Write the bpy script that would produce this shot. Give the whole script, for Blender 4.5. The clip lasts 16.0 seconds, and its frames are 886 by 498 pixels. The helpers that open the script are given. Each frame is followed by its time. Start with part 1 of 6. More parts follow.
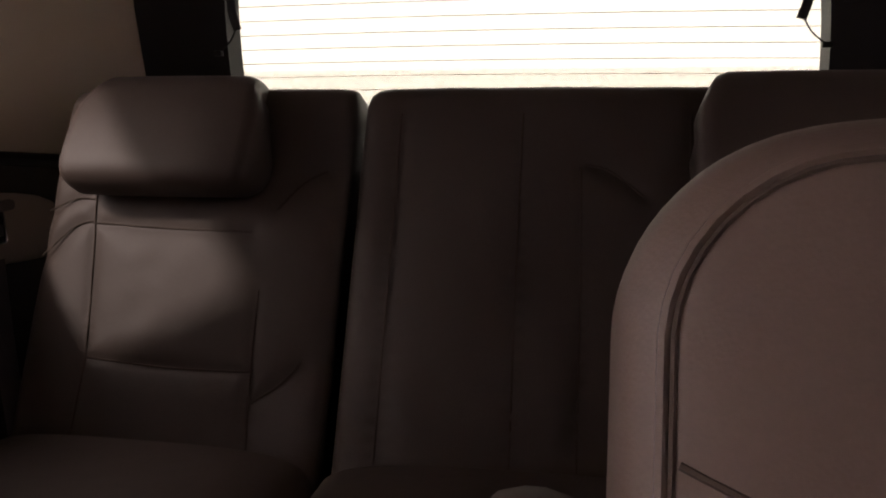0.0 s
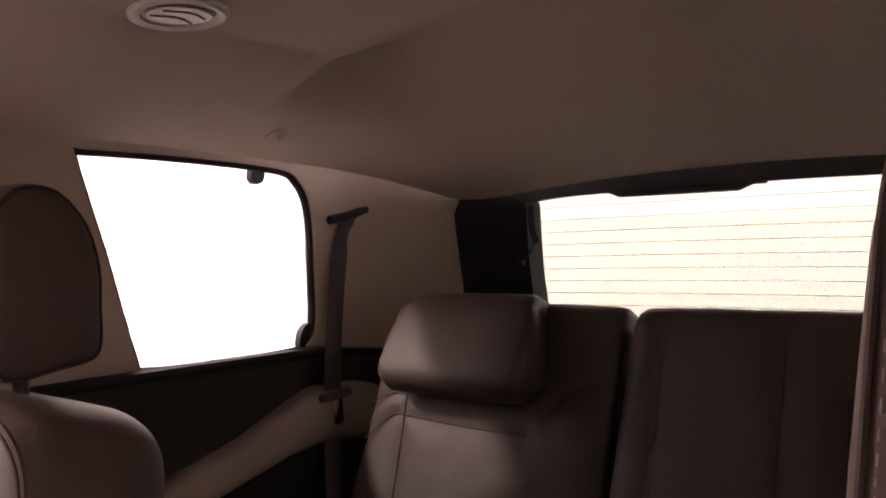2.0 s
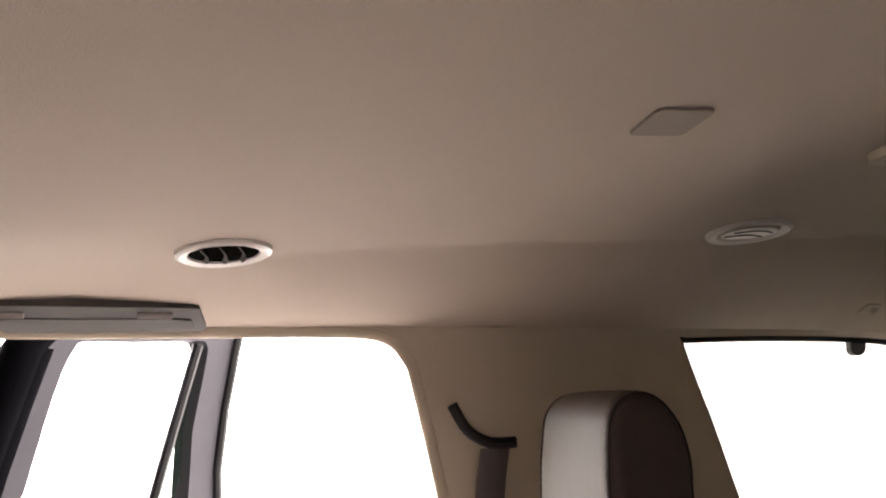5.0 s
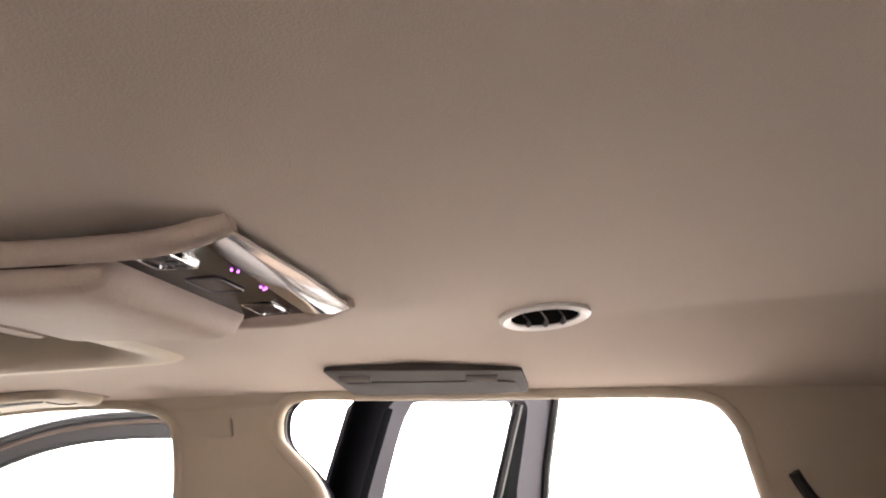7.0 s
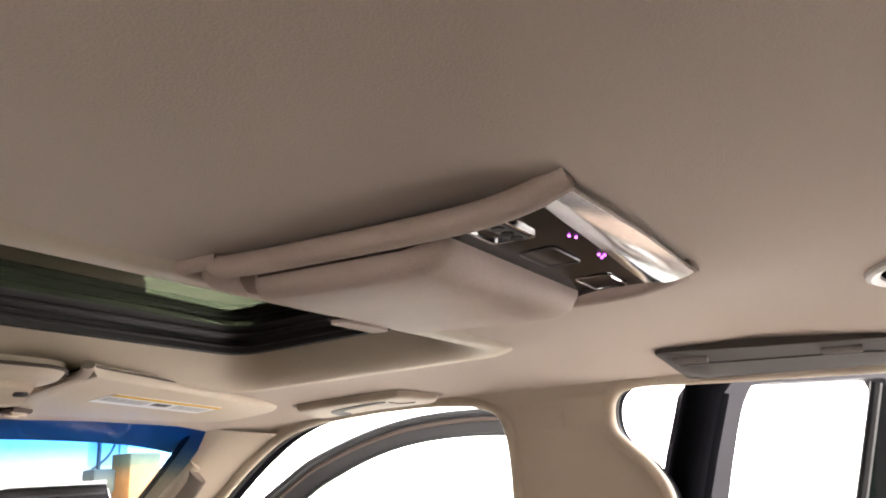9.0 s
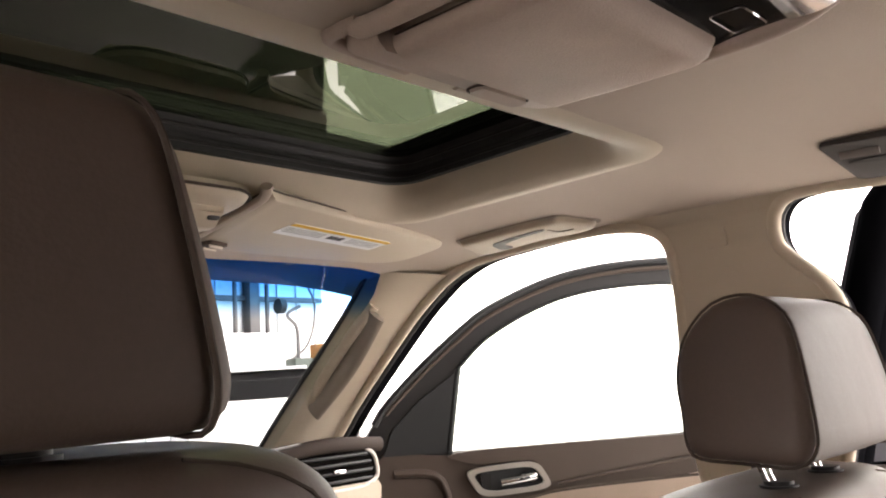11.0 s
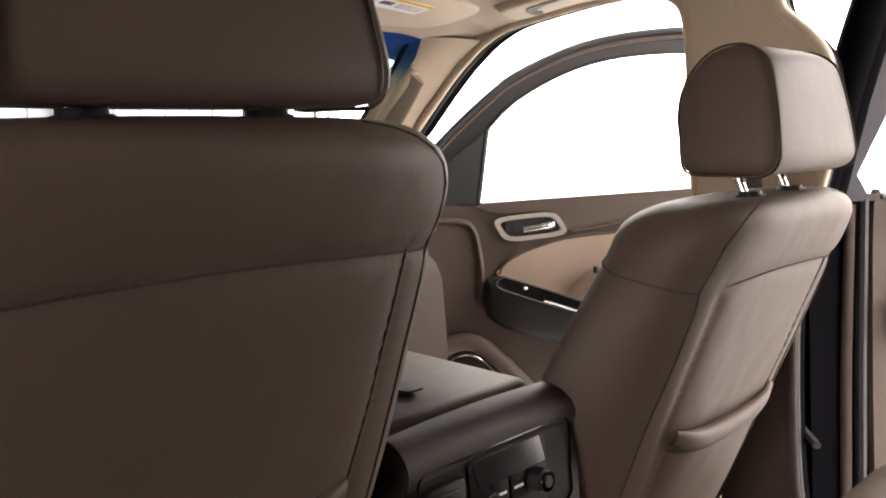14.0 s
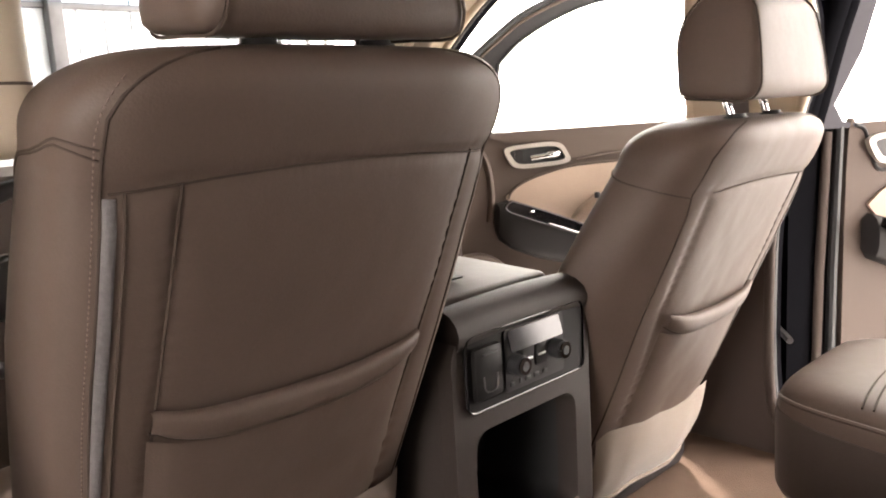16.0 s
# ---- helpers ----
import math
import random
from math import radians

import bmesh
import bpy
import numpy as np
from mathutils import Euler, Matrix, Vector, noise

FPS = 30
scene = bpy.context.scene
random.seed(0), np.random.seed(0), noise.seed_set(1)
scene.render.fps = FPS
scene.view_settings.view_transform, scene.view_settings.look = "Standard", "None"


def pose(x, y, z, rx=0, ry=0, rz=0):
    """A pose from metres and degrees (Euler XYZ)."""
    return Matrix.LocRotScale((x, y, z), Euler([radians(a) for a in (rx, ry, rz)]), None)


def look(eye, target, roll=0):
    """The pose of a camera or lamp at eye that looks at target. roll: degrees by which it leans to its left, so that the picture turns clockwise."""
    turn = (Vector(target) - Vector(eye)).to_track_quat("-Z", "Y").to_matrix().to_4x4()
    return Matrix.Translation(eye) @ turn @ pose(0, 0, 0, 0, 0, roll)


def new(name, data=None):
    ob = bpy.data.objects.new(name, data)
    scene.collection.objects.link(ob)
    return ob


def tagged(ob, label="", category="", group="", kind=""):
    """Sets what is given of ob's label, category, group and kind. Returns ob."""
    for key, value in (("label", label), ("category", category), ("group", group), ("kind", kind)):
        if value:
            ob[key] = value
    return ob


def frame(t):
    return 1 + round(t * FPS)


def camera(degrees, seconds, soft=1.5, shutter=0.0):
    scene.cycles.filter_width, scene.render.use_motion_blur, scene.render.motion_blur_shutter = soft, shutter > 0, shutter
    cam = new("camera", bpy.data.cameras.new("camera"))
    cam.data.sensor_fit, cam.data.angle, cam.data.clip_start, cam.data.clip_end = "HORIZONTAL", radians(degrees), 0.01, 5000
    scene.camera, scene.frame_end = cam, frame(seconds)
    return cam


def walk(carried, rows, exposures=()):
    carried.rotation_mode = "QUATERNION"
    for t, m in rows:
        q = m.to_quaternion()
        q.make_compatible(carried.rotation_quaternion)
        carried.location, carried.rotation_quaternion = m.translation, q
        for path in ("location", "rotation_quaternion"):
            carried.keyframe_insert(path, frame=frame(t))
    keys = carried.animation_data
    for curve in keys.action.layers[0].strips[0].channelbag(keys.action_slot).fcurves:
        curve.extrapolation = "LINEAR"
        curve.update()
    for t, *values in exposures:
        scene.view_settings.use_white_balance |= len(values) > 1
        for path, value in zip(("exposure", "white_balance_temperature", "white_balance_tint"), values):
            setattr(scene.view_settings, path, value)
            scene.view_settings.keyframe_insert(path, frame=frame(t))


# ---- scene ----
cam = camera(57.58, 16.0, soft=2.0)
PATH = [
    (0, (0.169, 0.569, 1.368), (-0.196, 2.482, 0.912), -0.7),
    (0.5, (0.224, 0.553, 1.417), (-0.284, 2.458, 1.081), -1.3),
    (1, (0.281, 0.554, 1.451), (-0.41, 2.416, 1.219), -2.0),
    (1.5, (0.314, 0.544, 1.468), (-0.599, 2.318, 1.324), -2.5),
    (2, (0.351, 0.535, 1.489), (-0.832, 2.146, 1.409), -2.8),
    (2.5, (0.392, 0.526, 1.494), (-1.065, 1.896, 1.482), -3.2),
    (3, (0.444, 0.535, 1.497), (-1.206, 1.663, 1.549), -3.4),
    (3.5, (0.478, 0.531, 1.515), (-1.268, 1.498, 1.64), -3.6),
    (4, (0.499, 0.519, 1.532), (-1.319, 1.327, 1.74), -3.9),
    (4.5, (0.514, 0.513, 1.54), (-1.37, 1.119, 1.83), -4.0),
    (5, (0.524, 0.5, 1.541), (-1.404, 0.89, 1.899), -3.9),
    (5.2, (0.525, 0.499, 1.541), (-1.414, 0.805, 1.924), -3.9),
    (7.3, (0.529, 0.477, 1.55), (-1.359, 0.089, 2.085), -3.1),
    (7.5, (0.506, 0.455, 1.553), (-1.377, 0.042, 2.085), -3.8),
    (8, (0.498, 0.445, 1.548), (-1.331, -0.158, 2.088), -3.8),
    (8.5, (0.489, 0.439, 1.545), (-1.255, -0.371, 2.096), -3.6),
    (9, (0.487, 0.436, 1.54), (-1.15, -0.566, 2.102), -3.3),
    (9.2, (0.488, 0.43, 1.535), (-1.109, -0.631, 2.103), -3.0),
    (11.3, (0.476, 0.46, 1.416), (-0.913, -0.953, 1.687), -3.9),
    (11.5, (0.474, 0.463, 1.409), (-0.909, -0.966, 1.62), -3.8),
    (12, (0.477, 0.465, 1.388), (-0.902, -0.98, 1.478), -3.7),
    (12.5, (0.506, 0.48, 1.372), (-0.874, -0.968, 1.364), -3.6),
    (13, (0.556, 0.496, 1.367), (-0.823, -0.949, 1.277), -3.5),
    (13.5, (0.627, 0.535, 1.37), (-0.751, -0.907, 1.222), -3.5),
    (14, (0.675, 0.578, 1.367), (-0.702, -0.86, 1.17), -3.6),
    (14.5, (0.72, 0.601, 1.371), (-0.655, -0.83, 1.123), -3.6),
    (15, (0.762, 0.625, 1.366), (-0.609, -0.801, 1.074), -3.6),
    (15.5, (0.823, 0.653, 1.356), (-0.548, -0.767, 1.033), -3.5),
    (16, (0.872, 0.684, 1.35), (-0.497, -0.733, 1.005), -3.5),
]
EXPOSURES = [(0.0, 2.5, 6700, 34), (1.0, 2.6, 6750, 36), (2.5, 2.7, 7000, 46), (3.5, 2.75, 6700, 24), (5.0, 2.5, 6600, 19), (9.0, 2.25, 6450, 15), (11.5, 1.75, 6650, 15), (13.0, 1.7, 6650, 15), (14.0, 2.1, 6700, 16), (16.0, 2.85, 6850, 16)]
walk(cam, [(t, look(eye, target, roll)) for t, eye, target, roll in PATH], EXPOSURES)

# ---- light: the bright white hall round the car ----
world = bpy.data.worlds.new("world")
scene.world = world
world.use_nodes = True
world.node_tree.nodes["Background"].inputs["Color"].default_value = (1.0, 0.95, 0.90, 1)
world.node_tree.nodes["Background"].inputs["Strength"].default_value = 3.0
# daylight from the open side of the hall, over the passenger doors
sun_data = bpy.data.lights.new("daylight", "SUN")
sun_data.energy, sun_data.angle, sun_data.color = 2.0, radians(4), (1.0, 0.95, 0.88)
daylight = new("daylight", sun_data)
daylight.matrix_basis = look((-4.9, -5.0, 6.0), (0, 0, 0))


# ---- materials ----
def rgb(c):
    return (*c, 1.0)


def surface(name, colour, rough=0.5, metal=0.0, grain=0.0, scale=400.0, vary=0.12, vscale=6.0, bump=0.05, spec=0.5, sheen=0.0, coat=0.0):
    """A principled surface with colour that wanders at two scales and a fine relief."""
    m = bpy.data.materials.new(name)
    m.use_nodes = True
    t = m.node_tree
    b = t.nodes["Principled BSDF"]
    b.inputs["Roughness"].default_value = rough
    b.inputs["Metallic"].default_value = metal
    b.inputs["Specular IOR Level"].default_value = spec
    b.inputs["Sheen Weight"].default_value = sheen
    b.inputs["Coat Weight"].default_value = coat
    co = t.nodes.new("ShaderNodeTexCoord")
    n1 = t.nodes.new("ShaderNodeTexNoise")
    n1.inputs["Scale"].default_value, n1.inputs["Detail"].default_value = vscale, 5
    t.links.new(co.outputs["Object"], n1.inputs["Vector"])
    n2 = t.nodes.new("ShaderNodeTexNoise")
    n2.inputs["Scale"].default_value, n2.inputs["Detail"].default_value = scale, 2
    t.links.new(co.outputs["Object"], n2.inputs["Vector"])
    add = t.nodes.new("ShaderNodeMath")
    add.operation = "MULTIPLY_ADD"
    t.links.new(n2.outputs["Fac"], add.inputs[0])
    add.inputs[1].default_value = grain
    t.links.new(n1.outputs["Fac"], add.inputs[2])
    ramp = t.nodes.new("ShaderNodeMapRange")
    ramp.inputs["From Min"].default_value, ramp.inputs["From Max"].default_value = 0.25 + 0.25 * grain, 0.75 + 0.75 * grain
    ramp.inputs["To Min"].default_value, ramp.inputs["To Max"].default_value = 1 - vary, 1 + vary
    t.links.new(add.outputs[0], ramp.inputs["Value"])
    mul = t.nodes.new("ShaderNodeVectorMath")
    mul.operation = "SCALE"
    mul.inputs[0].default_value = colour
    t.links.new(ramp.outputs[0], mul.inputs["Scale"])
    t.links.new(mul.outputs[0], b.inputs["Base Color"])
    rr = t.nodes.new("ShaderNodeMapRange")
    rr.inputs["To Min"].default_value, rr.inputs["To Max"].default_value = max(0.02, rough - 0.08), min(1, rough + 0.08)
    t.links.new(n1.outputs["Fac"], rr.inputs["Value"])
    t.links.new(rr.outputs[0], b.inputs["Roughness"])
    if bump:
        bp = t.nodes.new("ShaderNodeBump")
        bp.inputs["Strength"].default_value, bp.inputs["Distance"].default_value = bump, 0.002
        t.links.new(n2.outputs["Fac"], bp.inputs["Height"])
        t.links.new(bp.outputs[0], b.inputs["Normal"])
    return m


def leather(name, colour, rough=0.52, wrinkle=0.12):
    """Upholstery leather: cell grain, soft wrinkles and a faint change of shade."""
    m = surface(name, colour, rough, grain=0.4, scale=260, vary=0.13, vscale=5, bump=0.0, spec=0.22)
    t = m.node_tree
    b = t.nodes["Principled BSDF"]
    co = t.nodes.new("ShaderNodeTexCoord")
    v = t.nodes.new("ShaderNodeTexVoronoi")
    v.inputs["Scale"].default_value = 420
    t.links.new(co.outputs["Object"], v.inputs["Vector"])
    w = t.nodes.new("ShaderNodeTexNoise")
    w.inputs["Scale"].default_value, w.inputs["Detail"].default_value = 9, 3
    t.links.new(co.outputs["Object"], w.inputs["Vector"])
    b1, b2 = t.nodes.new("ShaderNodeBump"), t.nodes.new("ShaderNodeBump")
    b1.inputs["Strength"].default_value, b1.inputs["Distance"].default_value = 0.09, 0.001
    b2.inputs["Strength"].default_value, b2.inputs["Distance"].default_value = wrinkle, 0.02
    t.links.new(v.outputs["Distance"], b1.inputs["Height"])
    t.links.new(w.outputs["Fac"], b2.inputs["Height"])
    t.links.new(b2.outputs[0], b1.inputs["Normal"])
    t.links.new(b1.outputs[0], b.inputs["Normal"])
    return m


def glass(name, tint=(0.9, 0.93, 0.9), gloss=0.06):
    m = bpy.data.materials.new(name)
    m.use_nodes = True
    t = m.node_tree
    t.nodes.remove(t.nodes["Principled BSDF"])
    tr, gl, mix, fr = (t.nodes.new("ShaderNode" + k) for k in ("BsdfTransparent", "BsdfGlossy", "MixShader", "LayerWeight"))
    pw = t.nodes.new("ShaderNodeMath")
    pw.operation = "POWER"
    sc = t.nodes.new("ShaderNodeMath")
    sc.operation = "MULTIPLY_ADD"
    tr.inputs["Color"].default_value = rgb(tint)
    gl.inputs["Roughness"].default_value = 0.02
    fr.inputs["Blend"].default_value = 0.5
    pw.inputs[1].default_value = 4.0
    sc.inputs[1].default_value, sc.inputs[2].default_value = 0.5, gloss * 0.5
    t.links.new(fr.outputs["Facing"], pw.inputs[0])
    t.links.new(pw.outputs[0], sc.inputs[0])
    t.links.new(sc.outputs[0], mix.inputs[0])
    t.links.new(tr.outputs[0], mix.inputs[1])
    t.links.new(gl.outputs[0], mix.inputs[2])
    t.links.new(mix.outputs[0], t.nodes["Material Output"].inputs["Surface"])
    return m


def lit(name, colour, power):
    m = bpy.data.materials.new(name)
    m.use_nodes = True
    b = m.node_tree.nodes["Principled BSDF"]
    b.inputs["Base Color"].default_value = rgb(colour)
    b.inputs["Emission Color"].default_value = rgb(colour)
    b.inputs["Emission Strength"].default_value = power
    return m


LINER = surface("headliner_cloth", (0.47, 0.385, 0.31), 0.95, grain=0.9, scale=700, vary=0.07, vscale=3, bump=0.25, spec=0.15, sheen=0.15)
CREAM = surface("cream_plastic", (0.54, 0.455, 0.35), 0.55, grain=0.3, scale=900, vary=0.05, bump=0.12, spec=0.35)
LEATHER = leather("brown_leather", (0.086, 0.062, 0.050))
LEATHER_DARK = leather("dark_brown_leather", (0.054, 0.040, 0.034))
SEAM = surface("seam_thread", (0.056, 0.042, 0.034), 0.9, vary=0.2, bump=0.1, spec=0.12)
STITCH = surface("pale_stitch", (0.17, 0.13, 0.108), 0.8, vary=0.1, bump=0.0)
BROWN = surface("brown_plastic", (0.080, 0.059, 0.048), 0.62, grain=0.4, scale=800, vary=0.1, bump=0.15, spec=0.22)
DARK = surface("dark_plastic", (0.020, 0.018, 0.018), 0.5, grain=0.4, scale=800, vary=0.2, bump=0.15, spec=0.25)
BLACK = surface("black_rubber", (0.011, 0.011, 0.012), 0.6, vary=0.2, bump=0.1)
GLOSS = surface("gloss_black_trim", (0.008, 0.007, 0.008), 0.12, vary=0.2, bump=0.0, spec=0.35)
CHROME = surface("chrome", (0.8, 0.8, 0.8), 0.1, metal=1.0, vary=0.02, bump=0.0)
CARPET = surface("brown_carpet", (0.13, 0.088, 0.065), 1.0, grain=1.5, scale=900, vary=0.3, vscale=14, bump=0.9, spec=0.1)
BELT = surface("belt_webbing", (0.105, 0.087, 0.085), 0.7, grain=0.6, scale=900, vary=0.12, bump=0.3)
PAPER = surface("label_paper", (0.82, 0.82, 0.82), 0.7, vary=0.04, bump=0.0)
YELLOW = surface("label_yellow", (0.75, 0.46, 0.03), 0.7, vary=0.04, bump=0.0)
INK = surface("label_ink", (0.03, 0.03, 0.03), 0.7, vary=0.04, bump=0.0)
PAINT = surface("black_car_paint", (0.012, 0.012, 0.014), 0.18, vary=0.05, bump=0.0, coat=0.8)
JAMB = surface("black_jamb_paint", (0.005, 0.005, 0.006), 0.6, vary=0.15, bump=0.05, spec=0.0)
# dim grey for the added, unseen side wall, to hold back bounced light
DIM = surface("dim_unseen_wall_sheet", (0.16, 0.16, 0.165), 0.6, grain=0.3, scale=40, vary=0.15, vscale=1.2, bump=0.05)
LEDGE = surface("mid_brown_plastic", (0.34, 0.27, 0.22), 0.42, grain=0.3, scale=800, vary=0.1, bump=0.12)
ZIP = surface("grey_zip_tape", (0.12, 0.11, 0.11), 0.5, grain=1.5, scale=1500, vary=0.5, vscale=200, bump=0.6)
# shaded copy of BROWN: the shade on inward-facing trim is in the colour
BROWN_SHADE = surface("brown_plastic_shaded", (0.042, 0.030, 0.025), 0.68, grain=0.4, scale=800, vary=0.12, bump=0.15, spec=0.18)
HOLE = surface("matt_black_void", (0.006, 0.0055, 0.005), 0.9, vary=0.1, bump=0.0, spec=0.0)
SUEDE = surface("tan_suede", (0.19, 0.153, 0.122), 0.95, grain=0.8, scale=600, vary=0.12, bump=0.3, spec=0.15, sheen=0.2)
VENT = surface("pale_vent_plastic", (0.70, 0.65, 0.60), 0.45, vary=0.05, bump=0.05)
SATIN = surface("satin_silver", (0.36, 0.325, 0.29), 0.4, metal=0.2, vary=0.05, bump=0.02)
CONCRETE = surface("hall_floor_paint", (0.66, 0.65, 0.63), 0.5, grain=0.6, scale=60, vary=0.18, vscale=0.7, bump=0.3)
STEEL = surface("steel_beam", (0.065, 0.06, 0.062), 0.5, metal=0.3, vary=0.2, bump=0.1)
SHEET = surface("grey_white_wall_sheet", (0.55, 0.57, 0.59), 0.5, grain=0.2, scale=40, vary=0.12, vscale=1.2, bump=0.05)
WHITE = surface("white_paint", (0.8, 0.8, 0.8), 0.3, vary=0.04, bump=0.0, coat=0.3)
GLASS = glass("clear_glass")
PRIVACY = glass("privacy_glass", (0.45, 0.455, 0.43))
REAR_GLASS = glass("rear_privacy_glass", (0.28, 0.295, 0.262))
CAR_GLASS = glass("grey_glass", (0.10, 0.11, 0.12))


# ---- building tools ----
def V(*a):
    return Vector(a)


def finish(bm, name, material, smooth=40):
    bmesh.ops.recalc_face_normals(bm, faces=bm.faces)
    me = bpy.data.meshes.new(name)
    bm.to_mesh(me)
    bm.free()
    if smooth:
        me.polygons.foreach_set("use_smooth", [True] * len(me.polygons))
        me.set_sharp_from_angle(angle=radians(smooth))
    me.materials.append(material)
    return me


def part(name, bm, material, parent=None, label="", smooth=40):
    """Links a bmesh as one mesh object, under parent where there is one."""
    ob = new(name, finish(bm, name, material, smooth))
    if parent:
        ob.parent = parent
        ob.matrix_parent_inverse = Matrix.Translation(-parent.matrix_basis.translation) if parent.type == "EMPTY" and not parent.parent else Matrix()
    if label:
        tagged(ob, label)
    return ob


def thing(name, at, label, category, group="", kind=""):
    ob = new(name)
    ob.empty_display_size = 0.05
    ob.matrix_basis = Matrix.Translation(at)
    return tagged(ob, label, category, group, kind)


def loft(rings, cap=True, closed=True, bm=None):
    bm = bm or bmesh.new()
    vs = [[bm.verts.new(p) for p in r] for r in rings]
    n = len(vs[0])
    for a, b in zip(vs, vs[1:]):
        for i in range(n if closed else n - 1):
            j = (i + 1) % n
            bm.faces.new((a[i], a[j], b[j], b[i]))
    if cap:
        bm.faces.new(vs[0])
        bm.faces.new(vs[-1][::-1])
    return bm


def smooth_line(pts, steps=6, closed=False):
    """Catmull-Rom through the points."""
    pts = [Vector(p) for p in pts]
    n, out = len(pts), []
    for i in range(n if closed else n - 1):
        p0, p1, p2, p3 = (pts[(i + k) % n] if closed else pts[min(max(i + k, 0), n - 1)] for k in (-1, 0, 1, 2))
        for s in range(steps):
            t = s / steps
            out.append(0.5 * ((2 * p1) + (p2 - p0) * t + (2 * p0 - 5 * p1 + 4 * p2 - p3) * t * t + (3 * p1 - p0 - 3 * p2 + p3) * t ** 3))
    if not closed:
        out.append(pts[-1])
    return out


def tube(pts, r, closed=False, n=8, flat=1.0, up=None, bm=None):
    """Sweeps a round or flattened section along a line. flat: its thickness along up over its width."""
    pts = [Vector(p) for p in pts]
    rings, count = [], len(pts)
    ref, last = Vector(up) if up else None, None
    for i, p in enumerate(pts):
        a = pts[(i - 1) % count] if closed or i else p
        b = pts[(i + 1) % count] if closed or i < count - 1 else p
        d = (b - a).normalized()
        k = ref or last or (V(0, 0, 1) if abs(d.z) < 0.9 else V(1, 0, 0))
        side = d.cross(k).normalized()
        upv = side.cross(d).normalized()
        last = upv
        rings.append([p + side * r * math.cos(q) + upv * r * flat * math.sin(q) for q in (2 * math.pi * j / n for j in range(n))])
    if closed:
        rings.append(rings[0])
        bm = loft(rings, cap=False, bm=bm)
        bmesh.ops.remove_doubles(bm, verts=bm.verts, dist=1e-6)
        return bm
    return loft(rings, bm=bm)


def block(size, at=(0, 0, 0), bevel=0.0, turn=None, bm=None, segs=2):
    """A block with rounded edges."""
    made = bmesh.new()
    bmesh.ops.create_cube(made, size=1, matrix=Matrix.Diagonal((*size, 1)))
    if bevel:
        bmesh.ops.bevel(made, geom=list(made.edges), offset=bevel, segments=segs, profile=0.5, affect="EDGES")
    made.transform(Matrix.Translation(at) @ (turn or Matrix()))
    if bm is None:
        return made
    me = bpy.data.meshes.new("join")
    made.to_mesh(me)
    made.free()
    bm.from_mesh(me)
    bpy.data.meshes.remove(me)
    return bm


def rod(r, h, at, axis="Z", n=20, bevel=0.0, r2=None):
    bm = bmesh.new()
    bmesh.ops.create_cone(bm, cap_ends=True, segments=n, radius1=r, radius2=r if r2 is None else r2, depth=h)
    if bevel:
        bmesh.ops.bevel(bm, geom=[e for e in bm.edges if all(len(f.verts) > 4 or True for f in e.link_faces) and abs(e.verts[0].co.z - e.verts[1].co.z) < 1e-6], offset=bevel, segments=2, affect="EDGES")
    turn = {"Z": Matrix(), "Y": pose(0, 0, 0, 90), "X": pose(0, 0, 0, 0, 90)}[axis] if isinstance(axis, str) else axis
    bm.transform(Matrix.Translation(at) @ turn)
    return bm


def slab(outline, place, depth, holes=(), cuts=(), across=()):
    """A panel: an outline with holes in (u, v), set in space by place(u, v), and thickened by the vector depth.
    cuts, across: values of v and of u at which it may bend."""
    bm = bmesh.new()
    edges = []
    for loop in (outline, *holes):
        vs = [bm.verts.new((u, v, 0)) for u, v in loop]
        edges += [bm.edges.new((a, b)) for a, b in zip(vs, vs[1:] + vs[:1])]
    bmesh.ops.triangle_fill(bm, use_beauty=True, use_dissolve=False, edges=edges)
    for v in cuts:
        bmesh.ops.bisect_plane(bm, geom=list(bm.verts) + list(bm.edges) + list(bm.faces), plane_co=(0, v, 0), plane_no=(0, 1, 0))
    for u in across:
        bmesh.ops.bisect_plane(bm, geom=list(bm.verts) + list(bm.edges) + list(bm.faces), plane_co=(u, 0, 0), plane_no=(1, 0, 0))
    r = bmesh.ops.extrude_face_region(bm, geom=list(bm.faces))
    top = {e for e in r["geom"] if isinstance(e, bmesh.types.BMVert)}
    d = Vector(depth)
    for v in bm.verts:
        p = Vector(place(v.co.x, v.co.y))
        v.co = p + d if v in top else p
    return bm


def rounded(w, h, r, n=5, cx=0.0, cy=0.0):
    """The outline of a rounded rectangle."""
    out = []
    for sx, sy, a0 in ((1, 1, 0), (-1, 1, 90), (-1, -1, 180), (1, -1, 270)):
        for i in range(n + 1):
            a = radians(a0 + 90 * i / n)
            out.append((cx + sx * (w / 2 - r) + r * math.cos(a), cy + sy * (h / 2 - r) + r * math.sin(a)))
    return out


def oval(a, b, power, n=36):
    """A rounded section with half axes a and b."""
    out = []
    for i in range(n):
        t = 2 * math.pi * (i + 0.5) / n
        c, s = math.cos(t), math.sin(t)
        out.append((a * math.copysign(abs(c) ** (2 / power), c), b * math.copysign(abs(s) ** (2 / power), s)))
    return out


def even_angles(power, n, m):
    """Angles that spread n points evenly over the rear of a section and m over its front."""
    over = [math.acos(math.copysign(abs(k) ** (power / 2), k)) for k in np.linspace(0.97, -0.97, n)]
    under = [2 * math.pi - math.acos(math.copysign(abs(k) ** (power / 2), k)) for k in np.linspace(-0.97, 0.97, m)]
    a, b = over[-1], under[0]
    return over + list(np.linspace(a, b, 26)[1:-1]) + under + list(np.linspace(under[-1], 2 * math.pi + over[0], 26)[1:-1])


